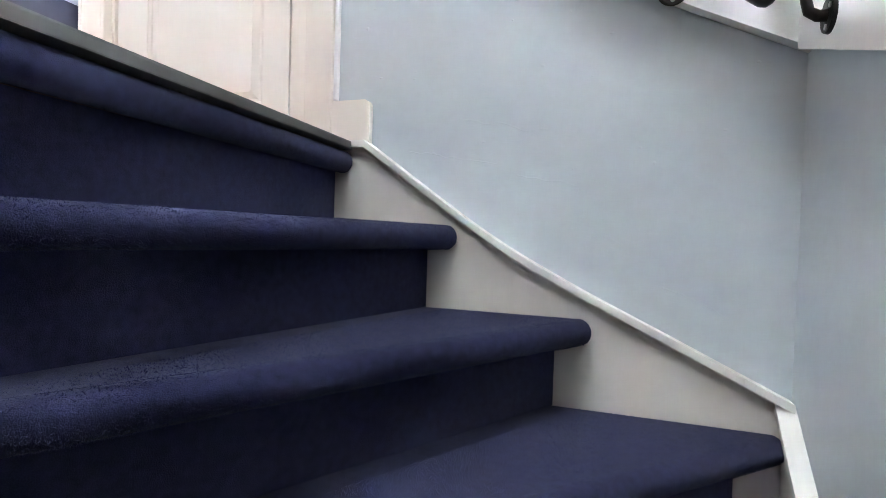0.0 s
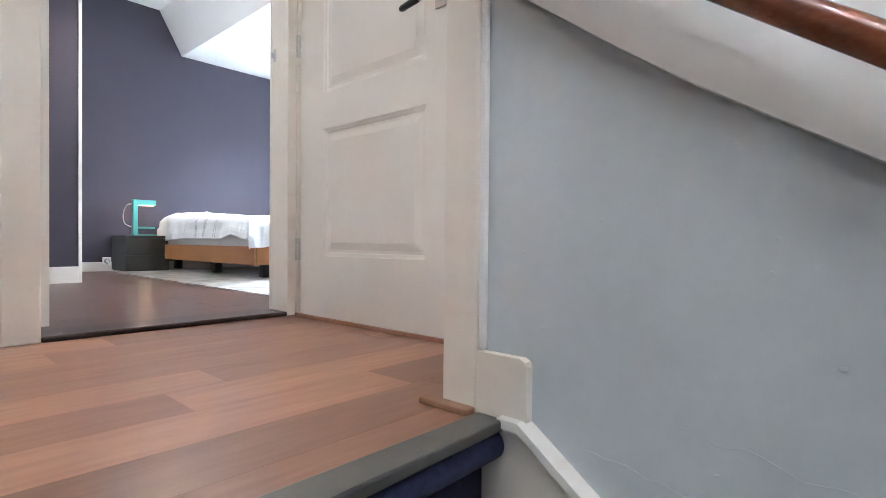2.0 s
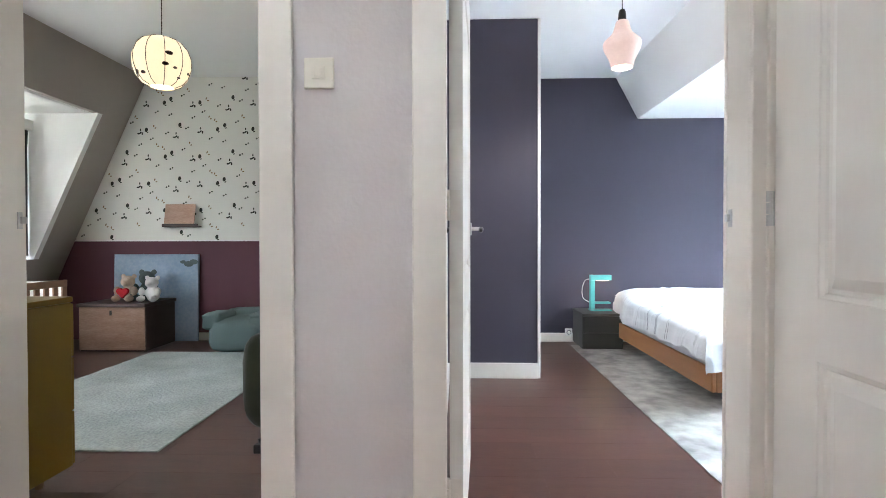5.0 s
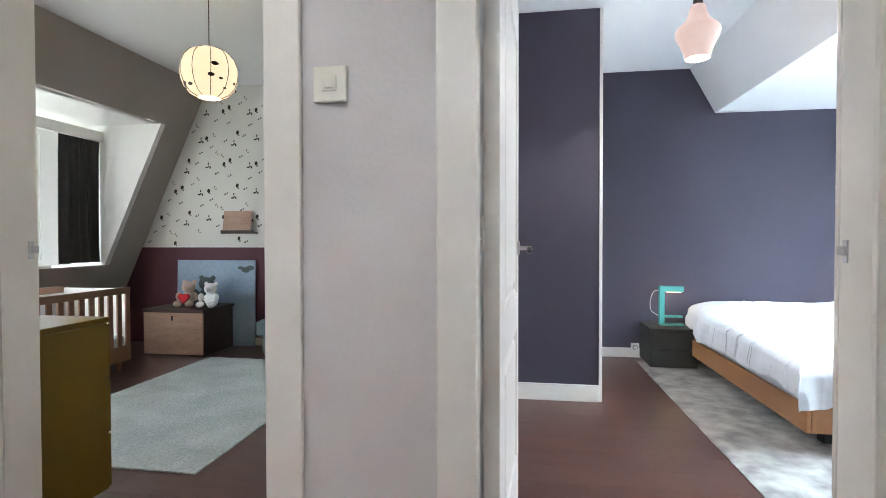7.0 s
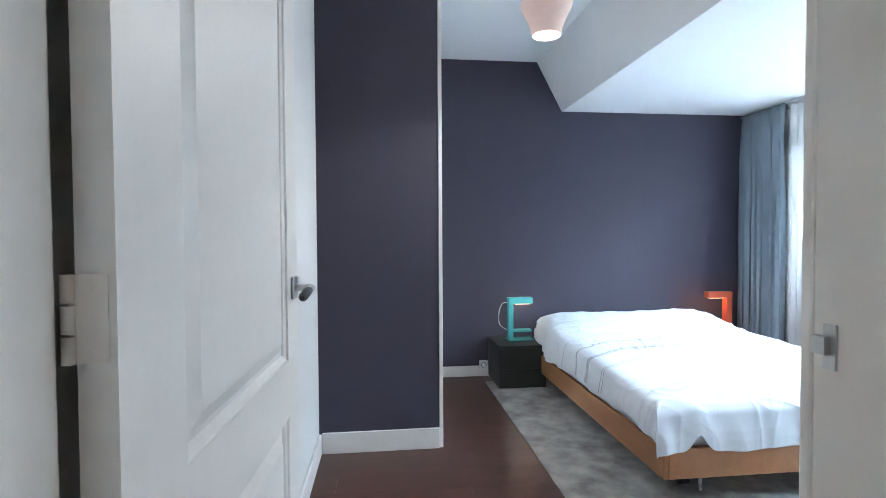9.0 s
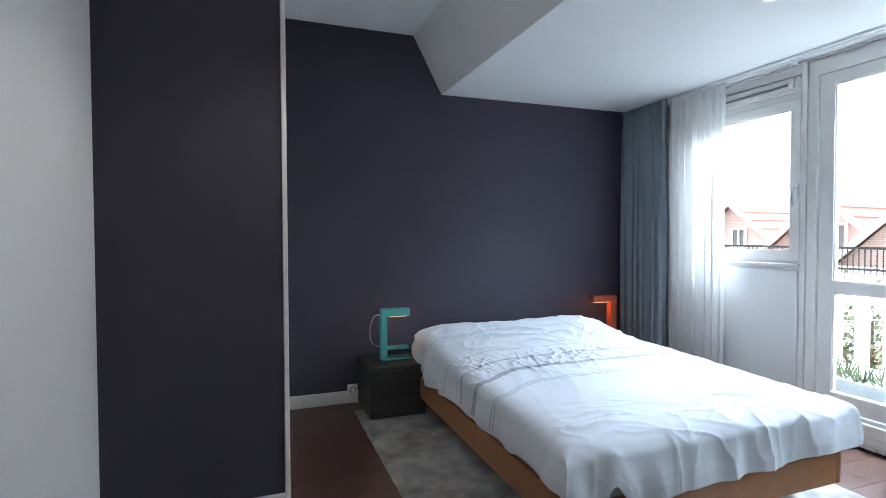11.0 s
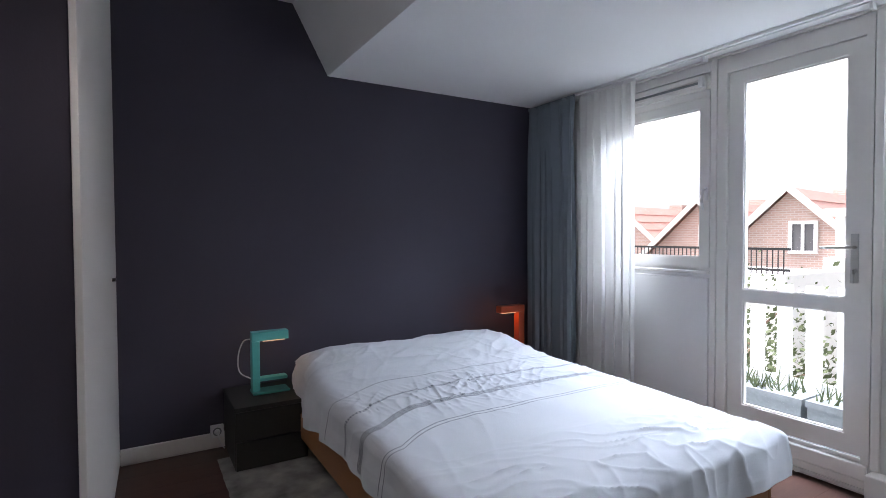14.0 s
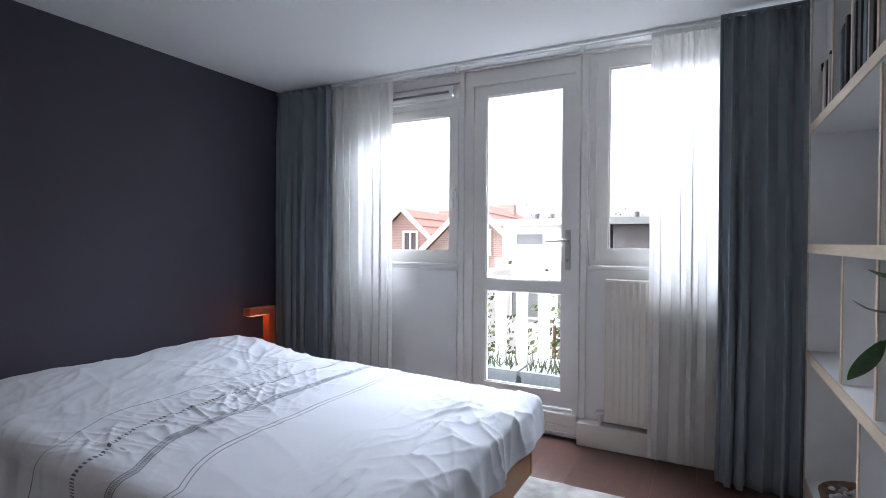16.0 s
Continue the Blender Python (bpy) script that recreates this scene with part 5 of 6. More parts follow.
slab(bm, [(4.09, 2.218), (4.45, 2.218), (4.45, 1.95), (4.38, 1.93), (4.18, 1.93), (4.12, 1.95), (4.09, 2.0)], "x", KX0 + 0.05, KX0 + 0.056)
part("cover_panel", bm, "shelf_white", bc)


def book(x, y, z, d, w, h, cover):
    ob = thing("book", (x, y, z), {"book_red": "dark red cloth-bound book", "book_dark": "charcoal cloth-bound book", "book_blue": "grey blue cloth-bound book", "book_pale": "cream paperback book"}[cover] + " standing on the shelf", "book", "books on the bookcase")
    bm = bmesh.new()
    box(bm, x, x + d, y, y + w, z, z + h)
    bmesh.ops.delete(bm, geom=[f for f in bm.faces if f.calc_center_median().x > x + d - 1e-4], context="FACES")
    part("cover", bev(bm, 0.002, 1), cover, ob)
    part("pages", bx(x + 0.006, x + d - 0.004, y + 0.003, y + w - 0.003, z + 0.003, z + h - 0.005), "book_pale", ob)


rnd = random.Random(4)
y = 4.10
while y < 4.43:
    w = rnd.uniform(0.016, 0.034)
    book(KX0 + 0.02 + rnd.uniform(0, 0.015), y, 1.682, 0.2, w, rnd.uniform(0.21, 0.28), rnd.choice(("book_red", "book_dark", "book_pale", "book_red", "book_dark")))
    y += w + 0.002
y = 3.62
while y < 4.03:
    w = rnd.uniform(0.02, 0.045)
    book(KX0 + 0.02 + rnd.uniform(0, 0.02), y, 1.682, 0.22, w, rnd.uniform(0.24, 0.33), rnd.choice(("book_dark", "book_dark", "book_blue", "book_pale", "book_dark")))
    y += w + 0.002

# basket of pebbles on the low shelf
bk = thing("pebble_basket", (-2.18, 4.18, 0.122), "round brown wicker bowl filled with pale pebbles", "basket")
bm = bmesh.new()
lathe(bm, (-2.18, 4.18, 0.122), [(0.0, 0.0), (0.09, 0.0), (0.125, 0.03), (0.135, 0.07), (0.13, 0.075), (0.115, 0.065), (0.10, 0.05), (0.0, 0.05)], 28)
part("bowl", bm, "wicker", bk, smooth=True)
bm = bmesh.new()
for i in range(70):
    a, r = rnd.uniform(0, 6.28), 0.105 * math.sqrt(rnd.random())
    ball(bm, (-2.18 + r * math.cos(a), 4.18 + r * math.sin(a), 0.122 + 0.055 + rnd.uniform(0, 0.012)), rnd.uniform(0.008, 0.014), 8, (1, 1, 0.6))
tagged(part("pebbles", bm, "pebble", bk, "pale pebbles", smooth=True), kind="stuff")

# house plant on the middle shelf
pt = thing("house_plant", (-2.22, 3.30, 0.691), "trailing green house plant in a pot on the bookcase", "plant")
bm = bmesh.new()
lathe(bm, (-2.2, 3.30, 0.6915), [(0.0, 0.0), (0.05, 0.0), (0.065, 0.11), (0.06, 0.11), (0.055, 0.09), (0.0, 0.09)], 24)
part("pot", bm, "ivory", pt, smooth=True)


def leaf_mesh(bm, base, tip, width, droop):
    base, tip = Vector(base), Vector(tip)
    side = (tip - base).cross(Vector((0.3, 0.2, 1))).normalized()
    up = side.cross(tip - base).normalized()
    prev = None
    for i in range(9):
        t = i / 8
        c = base.lerp(tip, t) + up * (droop * math.sin(math.pi * t) * -1)
        w = width * math.sin(math.pi * min(1, t * 0.93 + 0.06)) ** 0.8
        row = [bm.verts.new(c - side * w + up * w * 0.25), bm.verts.new(c), bm.verts.new(c + side * w + up * w * 0.25)]
        if prev:
            for k in (0, 1):
                bm.faces.new((prev[k], prev[k + 1], row[k + 1], row[k]))
        prev = row


for (bx_, by_, bz_), (tx, ty, tz), w in (((-2.30, 3.36, 0.99), (-2.36, 3.50, 1.01), 0.018), ((-2.32, 3.36, 0.92), (-2.38, 3.42, 0.80), 0.024), ((-2.28, 3.30, 1.08), (-2.36, 3.34, 1.10), 0.026), ((-2.2, 3.28, 0.98), (-2.26, 3.14, 1.05), 0.03), ((-2.22, 3.25, 0.9), (-2.33, 3.15, 0.84), 0.03)):
    bm = bmesh.new()
    leaf_mesh(bm, (bx_, by_, bz_), (tx, ty, tz), w, 0.012)
    part("leaf", bm, "leaf", pt, smooth=True)
    bm = bmesh.new()
    tube(bm, smooth_line([(-2.2, 3.30, 0.79), ((bx_ - 2.2) / 2, (by_ + 3.3) / 2, (bz_ + 0.9) / 2 + 0.03), (bx_, by_, bz_)], 5), 0.003, n=6)
    part("stem", bm, "leaf", pt, smooth=True)

# light switch on the landing wall
sw = thing("light_switch", (DW1 + 0.005, 0.687, 1.437), "ivory double light switch plate", "switch")
part("plate", bx(DW1, DW1 + 0.012, 0.646, 0.728, 1.437, 1.521, 0.004), "ivory", sw)
part("rocker", bx(DW1 + 0.0121, DW1 + 0.017, 0.669, 0.705, 1.461, 1.497, 0.003), "ivory", sw)
part("rocker", bx(DW1 + 0.0171, DW1 + 0.021, 0.677, 0.697, 1.467, 1.491, 0.003), "ivory", sw)

# ---- child's room ----
single("rug", (-3.9, -1.08, 0.0), rug_mesh(-4.99, -2.77, -1.78, -0.40, 0.014, 50, 34, 0.003, 8), "rug_pale", "pale mint woven wool rug on the dark floor", "rug", smooth=True)

chest = thing("wooden_chest", (-5.27, -2.19, 0.0), "old knotty pine chest with a dark stained side", "chest")
part("front", bx(-5.035, -5.018, -2.50, -1.875, 0.012, 0.415, 0.003), "crate", chest, "pale worn pine front board")
part("side", bx(-5.53, -5.036, -1.893, -1.873, 0.0, 0.415, 0.003), "crate_dark", chest)
part("side", bx(-5.53, -5.036, -2.50, -2.482, 0.0, 0.415, 0.003), "crate_dark", chest)
part("back", bx(-5.53, -5.512, -2.481, -1.894, 0.0, 0.415), "crate_dark", chest)
part("lid", bx(-5.54, -5.005, -2.515, -1.86, 0.416, 0.448, 0.004), "crate_dark", chest, "dark worn lid")
part("plinth", bx(-5.50, -5.05, -2.48, -1.895, 0.0, 0.011), "crate_dark", chest)
bm = bmesh.new()
box(bm, -5.018, -5.014, -2.205, -2.185, 0.34, 0.385)
part("lock", bm, "iron", chest)

pa = thing("painting", (-5.55, -2.08, 0.0), "large blue sky canvas leaning on the plum wall", "painting")
m_ = pose(-5.535, 0, 0, 0, -2.0, 0)
bm = bx(-0.03, 0.0, -2.53, -1.64, 0.0, 0.90, 0.002)
bm.transform(m_)
part("canvas", bm, "canvas", pa)
bm = bmesh.new()
for yy, zz, r in ((-1.74, 0.80, 0.05), (-1.69, 0.82, 0.045), (-1.80, 0.82, 0.03)):
    slab(bm, [(yy + r * math.cos(a / 8 * math.pi), zz + 0.6 * r * math.sin(a / 8 * math.pi)) for a in range(16)], "x", 0.0005 + r * 0.01, 0.002 + r * 0.01)
bm.transform(m_)
part("painted_shape", bm, "plush_grey", pa)


def plush(at, s, body, label):
    """A sitting soft toy as one plain mesh."""
    x, y, z = at
    bm = bmesh.new()
    ball(bm, (x, y, z + 0.075 * s), 0.075 * s, 18, (0.9, 0.95, 1.1))
    ball(bm, (x + 0.015 * s, y, z + 0.19 * s), 0.062 * s, 18, (0.95, 1.05, 0.95))
    ball(bm, (x + 0.068 * s, y, z + 0.178 * s), 0.028 * s, 12)
    for k in (-1, 1):
        ball(bm, (x, y + k * 0.055 * s, z + 0.24 * s), 0.024 * s, 12, (0.6, 1, 1))
        ball(bm, (x + 0.05 * s, y + k * 0.085 * s, z + 0.10 * s), 0.03 * s, 12, (1.3, 0.9, 1.5))
        ball(bm, (x + 0.10 * s, y + k * 0.065 * s, z + 0.032 * s), 0.034 * s, 12, (1.6, 1, 0.95))
    ob = single("plush_toy", at, bm, body, label, "toy", "soft toys on the chest", smooth=True)
    rm = ob.modifiers.new("one_skin", "REMESH")
    rm.mode, rm.voxel_size, rm.use_smooth_shade = "VOXEL", 0.007, True
    return ob


ob = plush((-5.28, -2.19, 0.449), 1.0, "plush_tan", "tan plush bear sitting on the chest")
bm = bmesh.new()
slab(bm, [(-2.19 + 0.058 * (math.sin(t) ** 3), 0.540 + 0.0034 * (13 * math.cos(t) - 5 * math.cos(2 * t) - 2 * math.cos(3 * t) - math.cos(4 * t))) for t in [2 * math.pi * k / 26 for k in range(26)]], "x", -5.20, -5.17)
bev(bm, 0.006, 2)
single("felt_heart", (-5.18, -2.19, 0.49), bm, "red", "red felt heart held by the plush bear", "toy")
plush((-5.38, -2.06, 0.449), 1.15, "plush_grey", "dark grey green plush animal leaning back")
plush((-5.26, -1.94, 0.449), 0.95, "plush_white", "white plush bear sitting on the chest")

ws = thing("wall_shelf", (WEST + 0.05, -1.81, 1.18), "small wooden picture ledge on the wallpaper", "shelf")
part("ledge", bx(WEST + 0.001, WEST + 0.07, -2.0, -1.62, 1.18, 1.195, 0.002), "crate_dark", ws)
part("lip", bx(WEST + 0.0705, WEST + 0.078, -2.0, -1.62, 1.18, 1.215, 0.002), "crate_dark", ws)
bd = bmesh.new()
box(bd, 0, 0.014, -1.985, -1.67, 0, 0.225)
bd.transform(pose(WEST + 0.055, 0, 1.196, 0, -10, 0))
single("wooden_board", (WEST + 0.04, -1.82, 1.196), bev(bd, 0.002, 1), "crate", "brown wooden board standing on the ledge", "board")

bb = thing("bean_bag", (-5.2, -1.0, 0.0), "sage green canvas bean bag chair", "chair")
def cushion(c, r, squash, seed, bulge=0.06, sq=0.62):
    bm = bmesh.new()
    ball(bm, (0, 0, 0), 1, 26)
    for v in bm.verts:
        p = v.co.copy()
        q = Vector([math.copysign(abs(k) ** sq, k) for k in p]) * 0.86
        q *= 1 + bulge * noise.noise(p * 2.2 + Vector((seed, 0, 0))) + 0.03 * noise.noise(p * 6 + Vector((0, seed, 0)))
        v.co = Vector(c) + Vector((q.x * r * squash[0], q.y * r * squash[1], q.z * r * squash[2]))
    return bm
part("seat", cushion((-5.16, -1.0, 0.160), 0.30, (0.95, 1.02, 0.60), 1, 0.05, 0.45), "sage_cloth", bb, smooth=True)
part("backrest", cushion((-5.42, -1.0, 0.245), 0.26, (0.5, 1.1, 0.55), 2, 0.10, 0.40), "sage_cloth", bb, smooth=True)
for k, yy in enumerate((-1.22, -0.78)):
    part("armrest", cushion((-5.14, yy, 0.285), 0.13, (1.7, 0.9, 0.7), 5 + k, 0.12, 0.42), "sage_cloth", bb, smooth=True)

cb = thing("dresser", (-2.17, -1.15, 0.0), "mustard yellow lacquered dresser with a white top", "dresser")
part("body", bx(-2.485, -1.86, -1.72, -0.60, 0.06, 0.765, 0.004), "mustard", cb)
part("top", bx(-2.49, -1.858, -1.725, -0.597, 0.766, 0.79, 0.003), "mustard", cb)
for k in range(3):
    d_ = part("drawer", bx(-2.503, -2.4855, -1.715, -0.605, 0.065 + k * 0.233, 0.292 + k * 0.233, 0.003), "mustard", cb)
for x in (-2.40, -1.93):
    for yy in (-0.68, -1.62):
        bm = bmesh.new()
        cyl(bm, (x, yy, 0.0), (x, yy, 0.0595), 0.014, 0.022, n=14)
        part("leg", bm, "crib", cb, smooth=True)

cr = thing("crib", (-3.9, -2.5, 0.0), "pale beech baby crib with upright slats", "crib")
cx0, cx1, cy0, cy1 = -4.49, -3.25, -2.85, -2.19
for yy in (cy0, cy1 - 0.025):
    part("top_rail", bx(cx0, cx1, yy, yy + 0.025, 0.66, 0.715, 0.004), "crib", cr)
    part("bottom_rail", bx(cx0, cx1, yy, yy + 0.025, 0.09, 0.22, 0.004), "crib", cr)
    n = 13
    for i in range(n + 1):
        x = cx0 + (cx1 - cx0 - 0.045) * i / n
        part("slat", bx(x, x + 0.045, yy + 0.004, yy + 0.021, 0.2205, 0.6595, 0.003), "crib", cr)
for x in (cx0, cx1 - 0.022):
    part("end_panel", bx(x, x + 0.022, cy0 + 0.0255, cy1 - 0.0255, 0.09, 0.70, 0.004), "window", cr, "white painted end panel")
part("mattress", bx(cx0 + 0.03, cx1 - 0.03, cy0 + 0.03, cy1 - 0.03, 0.20, 0.30, 0.02), "sheet", cr)
part("liner", bx(cx0 + 0.03, cx1 - 0.03, cy0 + 0.027, cy0 + 0.045, 0.301, 0.66, 0.005), "plush_white", cr, "white padded crib liner")
for x in (cx0 + 0.08, cx1 - 0.08):
    for yy in (cy0 + 0.05, cy1 - 0.05):
        bm = bmesh.new()
        cyl(bm, (x, yy, 0.0), (x, yy, 0.0895), 0.012, 0.02, n=12)
        part("leg", bm, "crib", cr, smooth=True)

ch = thing("swivel_chair", (-2.95, 0.30, 0.0), "low moss green upholstered swivel chair", "chair")
part("seat", cushion((-2.98, 0.30, 0.24), 0.26, (1.0, 1.0, 0.32), 3, 0.02), "green_cloth", ch, smooth=True)
part("backrest", cushion((-2.74, 0.30, 0.37), 0.27, (0.22, 1.1, 1.0), 4, 0.01, 0.42), "green_cloth", ch, smooth=True)
bm = bmesh.new()
cyl(bm, (-2.95, 0.30, 0.06), (-2.95, 0.30, 0.19), 0.022)
part("column", bm, "black", ch, smooth=True)
for k in range(5):
    a = 2 * math.pi * k / 5 + 2.9
    e = Vector((-2.95 + 0.27 * math.cos(a), 0.30 + 0.27 * math.sin(a), 0.045))
    bm = bmesh.new()
    tube(bm, [(-2.95, 0.30, 0.085), (-2.95 + 0.13 * math.cos(a), 0.30 + 0.13 * math.sin(a), 0.08), e + Vector((0, 0, 0.01))], [0.022, 0.018, 0.014])
    lg = part("leg", bm, "black", ch, smooth=True)
    bm = bmesh.new()
    box(bm, e.x - 0.02, e.x + 0.02, e.y - 0.02, e.y + 0.02, 0.002, 0.045)
    part("foot", bev(bm, 0.005, 1), "black", lg)

gl = thing("globe_pendant", (-3.6, -0.85, 2.0), "lit cream paper globe pendant with dark ribs and leaf shapes", "lamp")
G = Vector((-3.6, -0.85, 2.18))
bm = bmesh.new()
lathe(bm, G, [(0.07, -0.155), (0.115, -0.132), (0.150, -0.090), (0.168, -0.04), (0.172, 0.0), (0.168, 0.04), (0.150, 0.09), (0.115, 0.132), (0.06, 0.158)], 40)
g_ = part("shade", bm, "globe", gl, "lit cream paper shade", smooth=True)
g_.visible_shadow = False
for k in range(10):
    a = 2 * math.pi * k / 10
    bm = bmesh.new()
    tube(bm, [G + Vector((r * math.cos(a), r * math.sin(a), z)) for r, z in ((0.072, -0.157), (0.118, -0.134), (0.153, -0.091), (0.171, -0.04), (0.175, 0), (0.171, 0.04), (0.153, 0.091), (0.118, 0.134), (0.062, 0.16))], 0.0022, n=6)
    part("rib", bm, "crate_dark", gl, smooth=True)
rnd = random.Random(9)
for k in range(22):
    a, e = rnd.uniform(0, 6.28), rnd.uniform(-0.7, 0.7)
    d = Vector((math.cos(a) * math.cos(e), math.sin(a) * math.cos(e), math.sin(e)))
    bm = bmesh.new()
    c = G + Vector((d.x * 0.177, d.y * 0.177, d.z * 0.172))
    r = rnd.uniform(0.012, 0.024)
    bmesh.ops.create_circle(bm, cap_ends=True, segments=10, radius=r, matrix=Matrix.Translation(c) @ d.to_track_quat("Z", "Y").to_matrix().to_4x4() @ Matrix.Diagonal((1, 0.6, 1, 1)))
    part("leaf_shape", bm, "crate_dark", gl)
bm = bmesh.new()
cyl(bm, G + Vector((0, 0, 0.15)), (G.x, G.y, 2.74), 0.003, n=8)
lathe(bm, (G.x, G.y, 2.70), [(0.0, 0.0), (0.05, 0.0), (0.055, 0.015), (0.055, 0.039), (0.0, 0.039)], 20)
part("cord", bm, "iron", gl, smooth=True)

cp = thing("cactus", (-4.52, -3.30, 0.89), "tall branching cactus in a grey pot on the sill", "plant")
bm = bmesh.new()
lathe(bm, (-4.52, -3.30, 0.891), [(0.0, 0.0), (0.06, 0.0), (0.075, 0.10), (0.068, 0.10), (0.06, 0.085), (0.0, 0.085)], 22)
part("pot", bm, "zinc", cp, smooth=True)
rnd = random.Random(2)
for k in range(9):
    a, h = rnd.uniform(0, 6.28), (0.95 if k == 0 else rnd.uniform(0.3, 0.6))
    r = 0.0 if k == 0 else rnd.uniform(0.05, 0.10)
    b0 = Vector((-4.52, -3.30, 0.96 if k < 4 else 1.1 + 0.08 * k))
    bm = bmesh.new()
    tube(bm, [b0, b0 + Vector((r * math.cos(a), 0.6 * r * math.sin(a), 0.06)), b0 + Vector((r * math.cos(a) * 1.2, 0.6 * r * math.sin(a), h * 0.5)), b0 + Vector((r * math.cos(a) * 1.1, 0.6 * r * math.sin(a), h * 0.9)), b0 + Vector((r * math.cos(a) * 1.1, 0.6 * r * math.sin(a), h * 0.95))], [0.018, 0.024, 0.026, 0.02, 0.008], n=7)
    part("stem", bm, "cactus", cp)

# printed sprigs on the wallpaper, in a half-drop repeat
rnd = random.Random(5)
bm, bo = bmesh.new(), bmesh.new()


def blot(bm, y, z, r, a, e):
    v = []
    r, e = r * 0.92, min(0.9, e * 1.2)
    for k in range(8):
        t = 2 * math.pi * k / 8
        u, w = r * math.cos(t), r * e * math.sin(t)
        v.append(bm.verts.new((WEST + 0.0015, y + u * math.cos(a) - w * math.sin(a), z + u * math.sin(a) + w * math.cos(a))))
    bm.faces.new(v)


motif = [(0.0, 0.50, 0), (0.22, 0.42, 1), (0.38, 0.50, 3), (0.40, 0.31, 3), (-0.02, 0.33, 2), (0.09, 0.23, 0), (0.16, 0.19, 2), (0.30, 0.15, 1), (0.46, 0.28, 3), (0.12, 0.53, 2), (0.30, 0.46, 0), (0.50, 0.42, 2), (0.22, 0.30, 2), (0.05, 0.10, 1), (0.40, 0.08, 2), (0.18, 0.04, 3), (0.48, 0.18, 0), (0.33, 0.36, 2)]
for iy in range(7):
    for iz in range(5):
        for my, mz, kind in motif:
            y, z = -3.05 + iy * 0.56 + my + rnd.uniform(-0.01, 0.01), 0.90 + iz * 0.56 + mz + (0.28 if iy % 2 else 0)
            if z > 2.72 or z < 1.07 or y > 0.86 or y < slope_y(z) + 0.03:
                continue
            t = bm if kind != 3 else bo
            if kind == 0:
                blot(t, y, z, 0.026, 1.4, 0.6)
                blot(t, y + 0.012, z - 0.028, 0.012, 0.3, 0.5)
            elif kind == 1:
                for k in range(3):
                    blot(t, y + 0.02 * (k - 1), z + 0.008 * (k % 2), 0.017, 0.8 + 0.8 * (k - 1), 0.45)
                blot(t, y, z + 0.04, 0.016, 1.5, 0.4)
            elif kind == 2:
                blot(t, y, z, 0.011, 0.5, 0.8)
                blot(t, y + 0.024, z + 0.012, 0.010, 0.5, 0.8)
            else:
                blot(t, y, z, 0.015, 1.2, 0.4)
                blot(t, y + 0.018, z - 0.022, 0.012, 0.2, 0.5)
tagged(part("leaf_print", bm, "print_dark", far_wall, "dark green leaf prints"), kind="stuff")
tagged(part("leaf_print", bo, "print_ochre", far_wall, "ochre leaf prints"), kind="stuff")

# ---- outside: balcony, gardens, houses ----
bal = built("balcony", bx(-5.3, -2.0, 4.90, 6.05, -0.25, -0.03), "zinc", "grey balcony deck outside the door")
bf = thing("balcony_fence", (-3.7, 5.95, -0.03), "white picket balcony fence", "fence")
for z in (0.105, 0.72):
    part("rail", bx(-5.3, -2.0, 5.965, 5.99, z, z + 0.065, 0.003), "white_out", bf)
for x in (-5.28, -3.7, -2.1):
    part("post", bx(x, x + 0.06, 5.992, 6.045, -0.03, 0.88, 0.003), "white_out", bf)
for i in range(17):
    x = -5.35 + i * 0.194
    part("picket", bx(x, x + 0.103, 5.94, 5.962, 0.06, 0.86, 0.003), "white_out", bf)
for i, x in enumerate((-4.75, -4.02, -3.29)):
    pb = thing("planter_box", (x + 0.34, 5.70, -0.03), "grey planter box with small green shoots", "planter", "planter boxes on the balcony")
    bm = bmesh.new()
    box(bm, x, x + 0.69, 5.60, 5.85, -0.03, 0.12)
    box(bm, x - 0.01, x + 0.70, 5.59, 5.86, 0.09, 0.13)
    part("trough", bm, "zinc", pb)
    bm = bmesh.new()
    r_ = random.Random(30 + i)
    for k in range(120):
        p = Vector((x + r_.uniform(0.03, 0.66), r_.uniform(5.62, 5.83), 0.125))
        t = p + Vector((r_.uniform(-0.05, 0.05), r_.uniform(-0.05, 0.05), r_.uniform(0.03, 0.14)))
        s_ = Vector((r_.uniform(-1, 1), r_.uniform(-1, 1), 0)).normalized() * 0.008
        bm.faces.new([bm.verts.new(q) for q in (p - s_, p + s_, t + s_ * 0.3, t - s_ * 0.3)])
    tagged(part("shoots", bm, "foliage", pb, "green shoots"), kind="stuff")

GZ = -6.5
built("ground", bx(-400, 400, -400, 400, GZ - 0.5, GZ), "ground", "garden ground below the house")


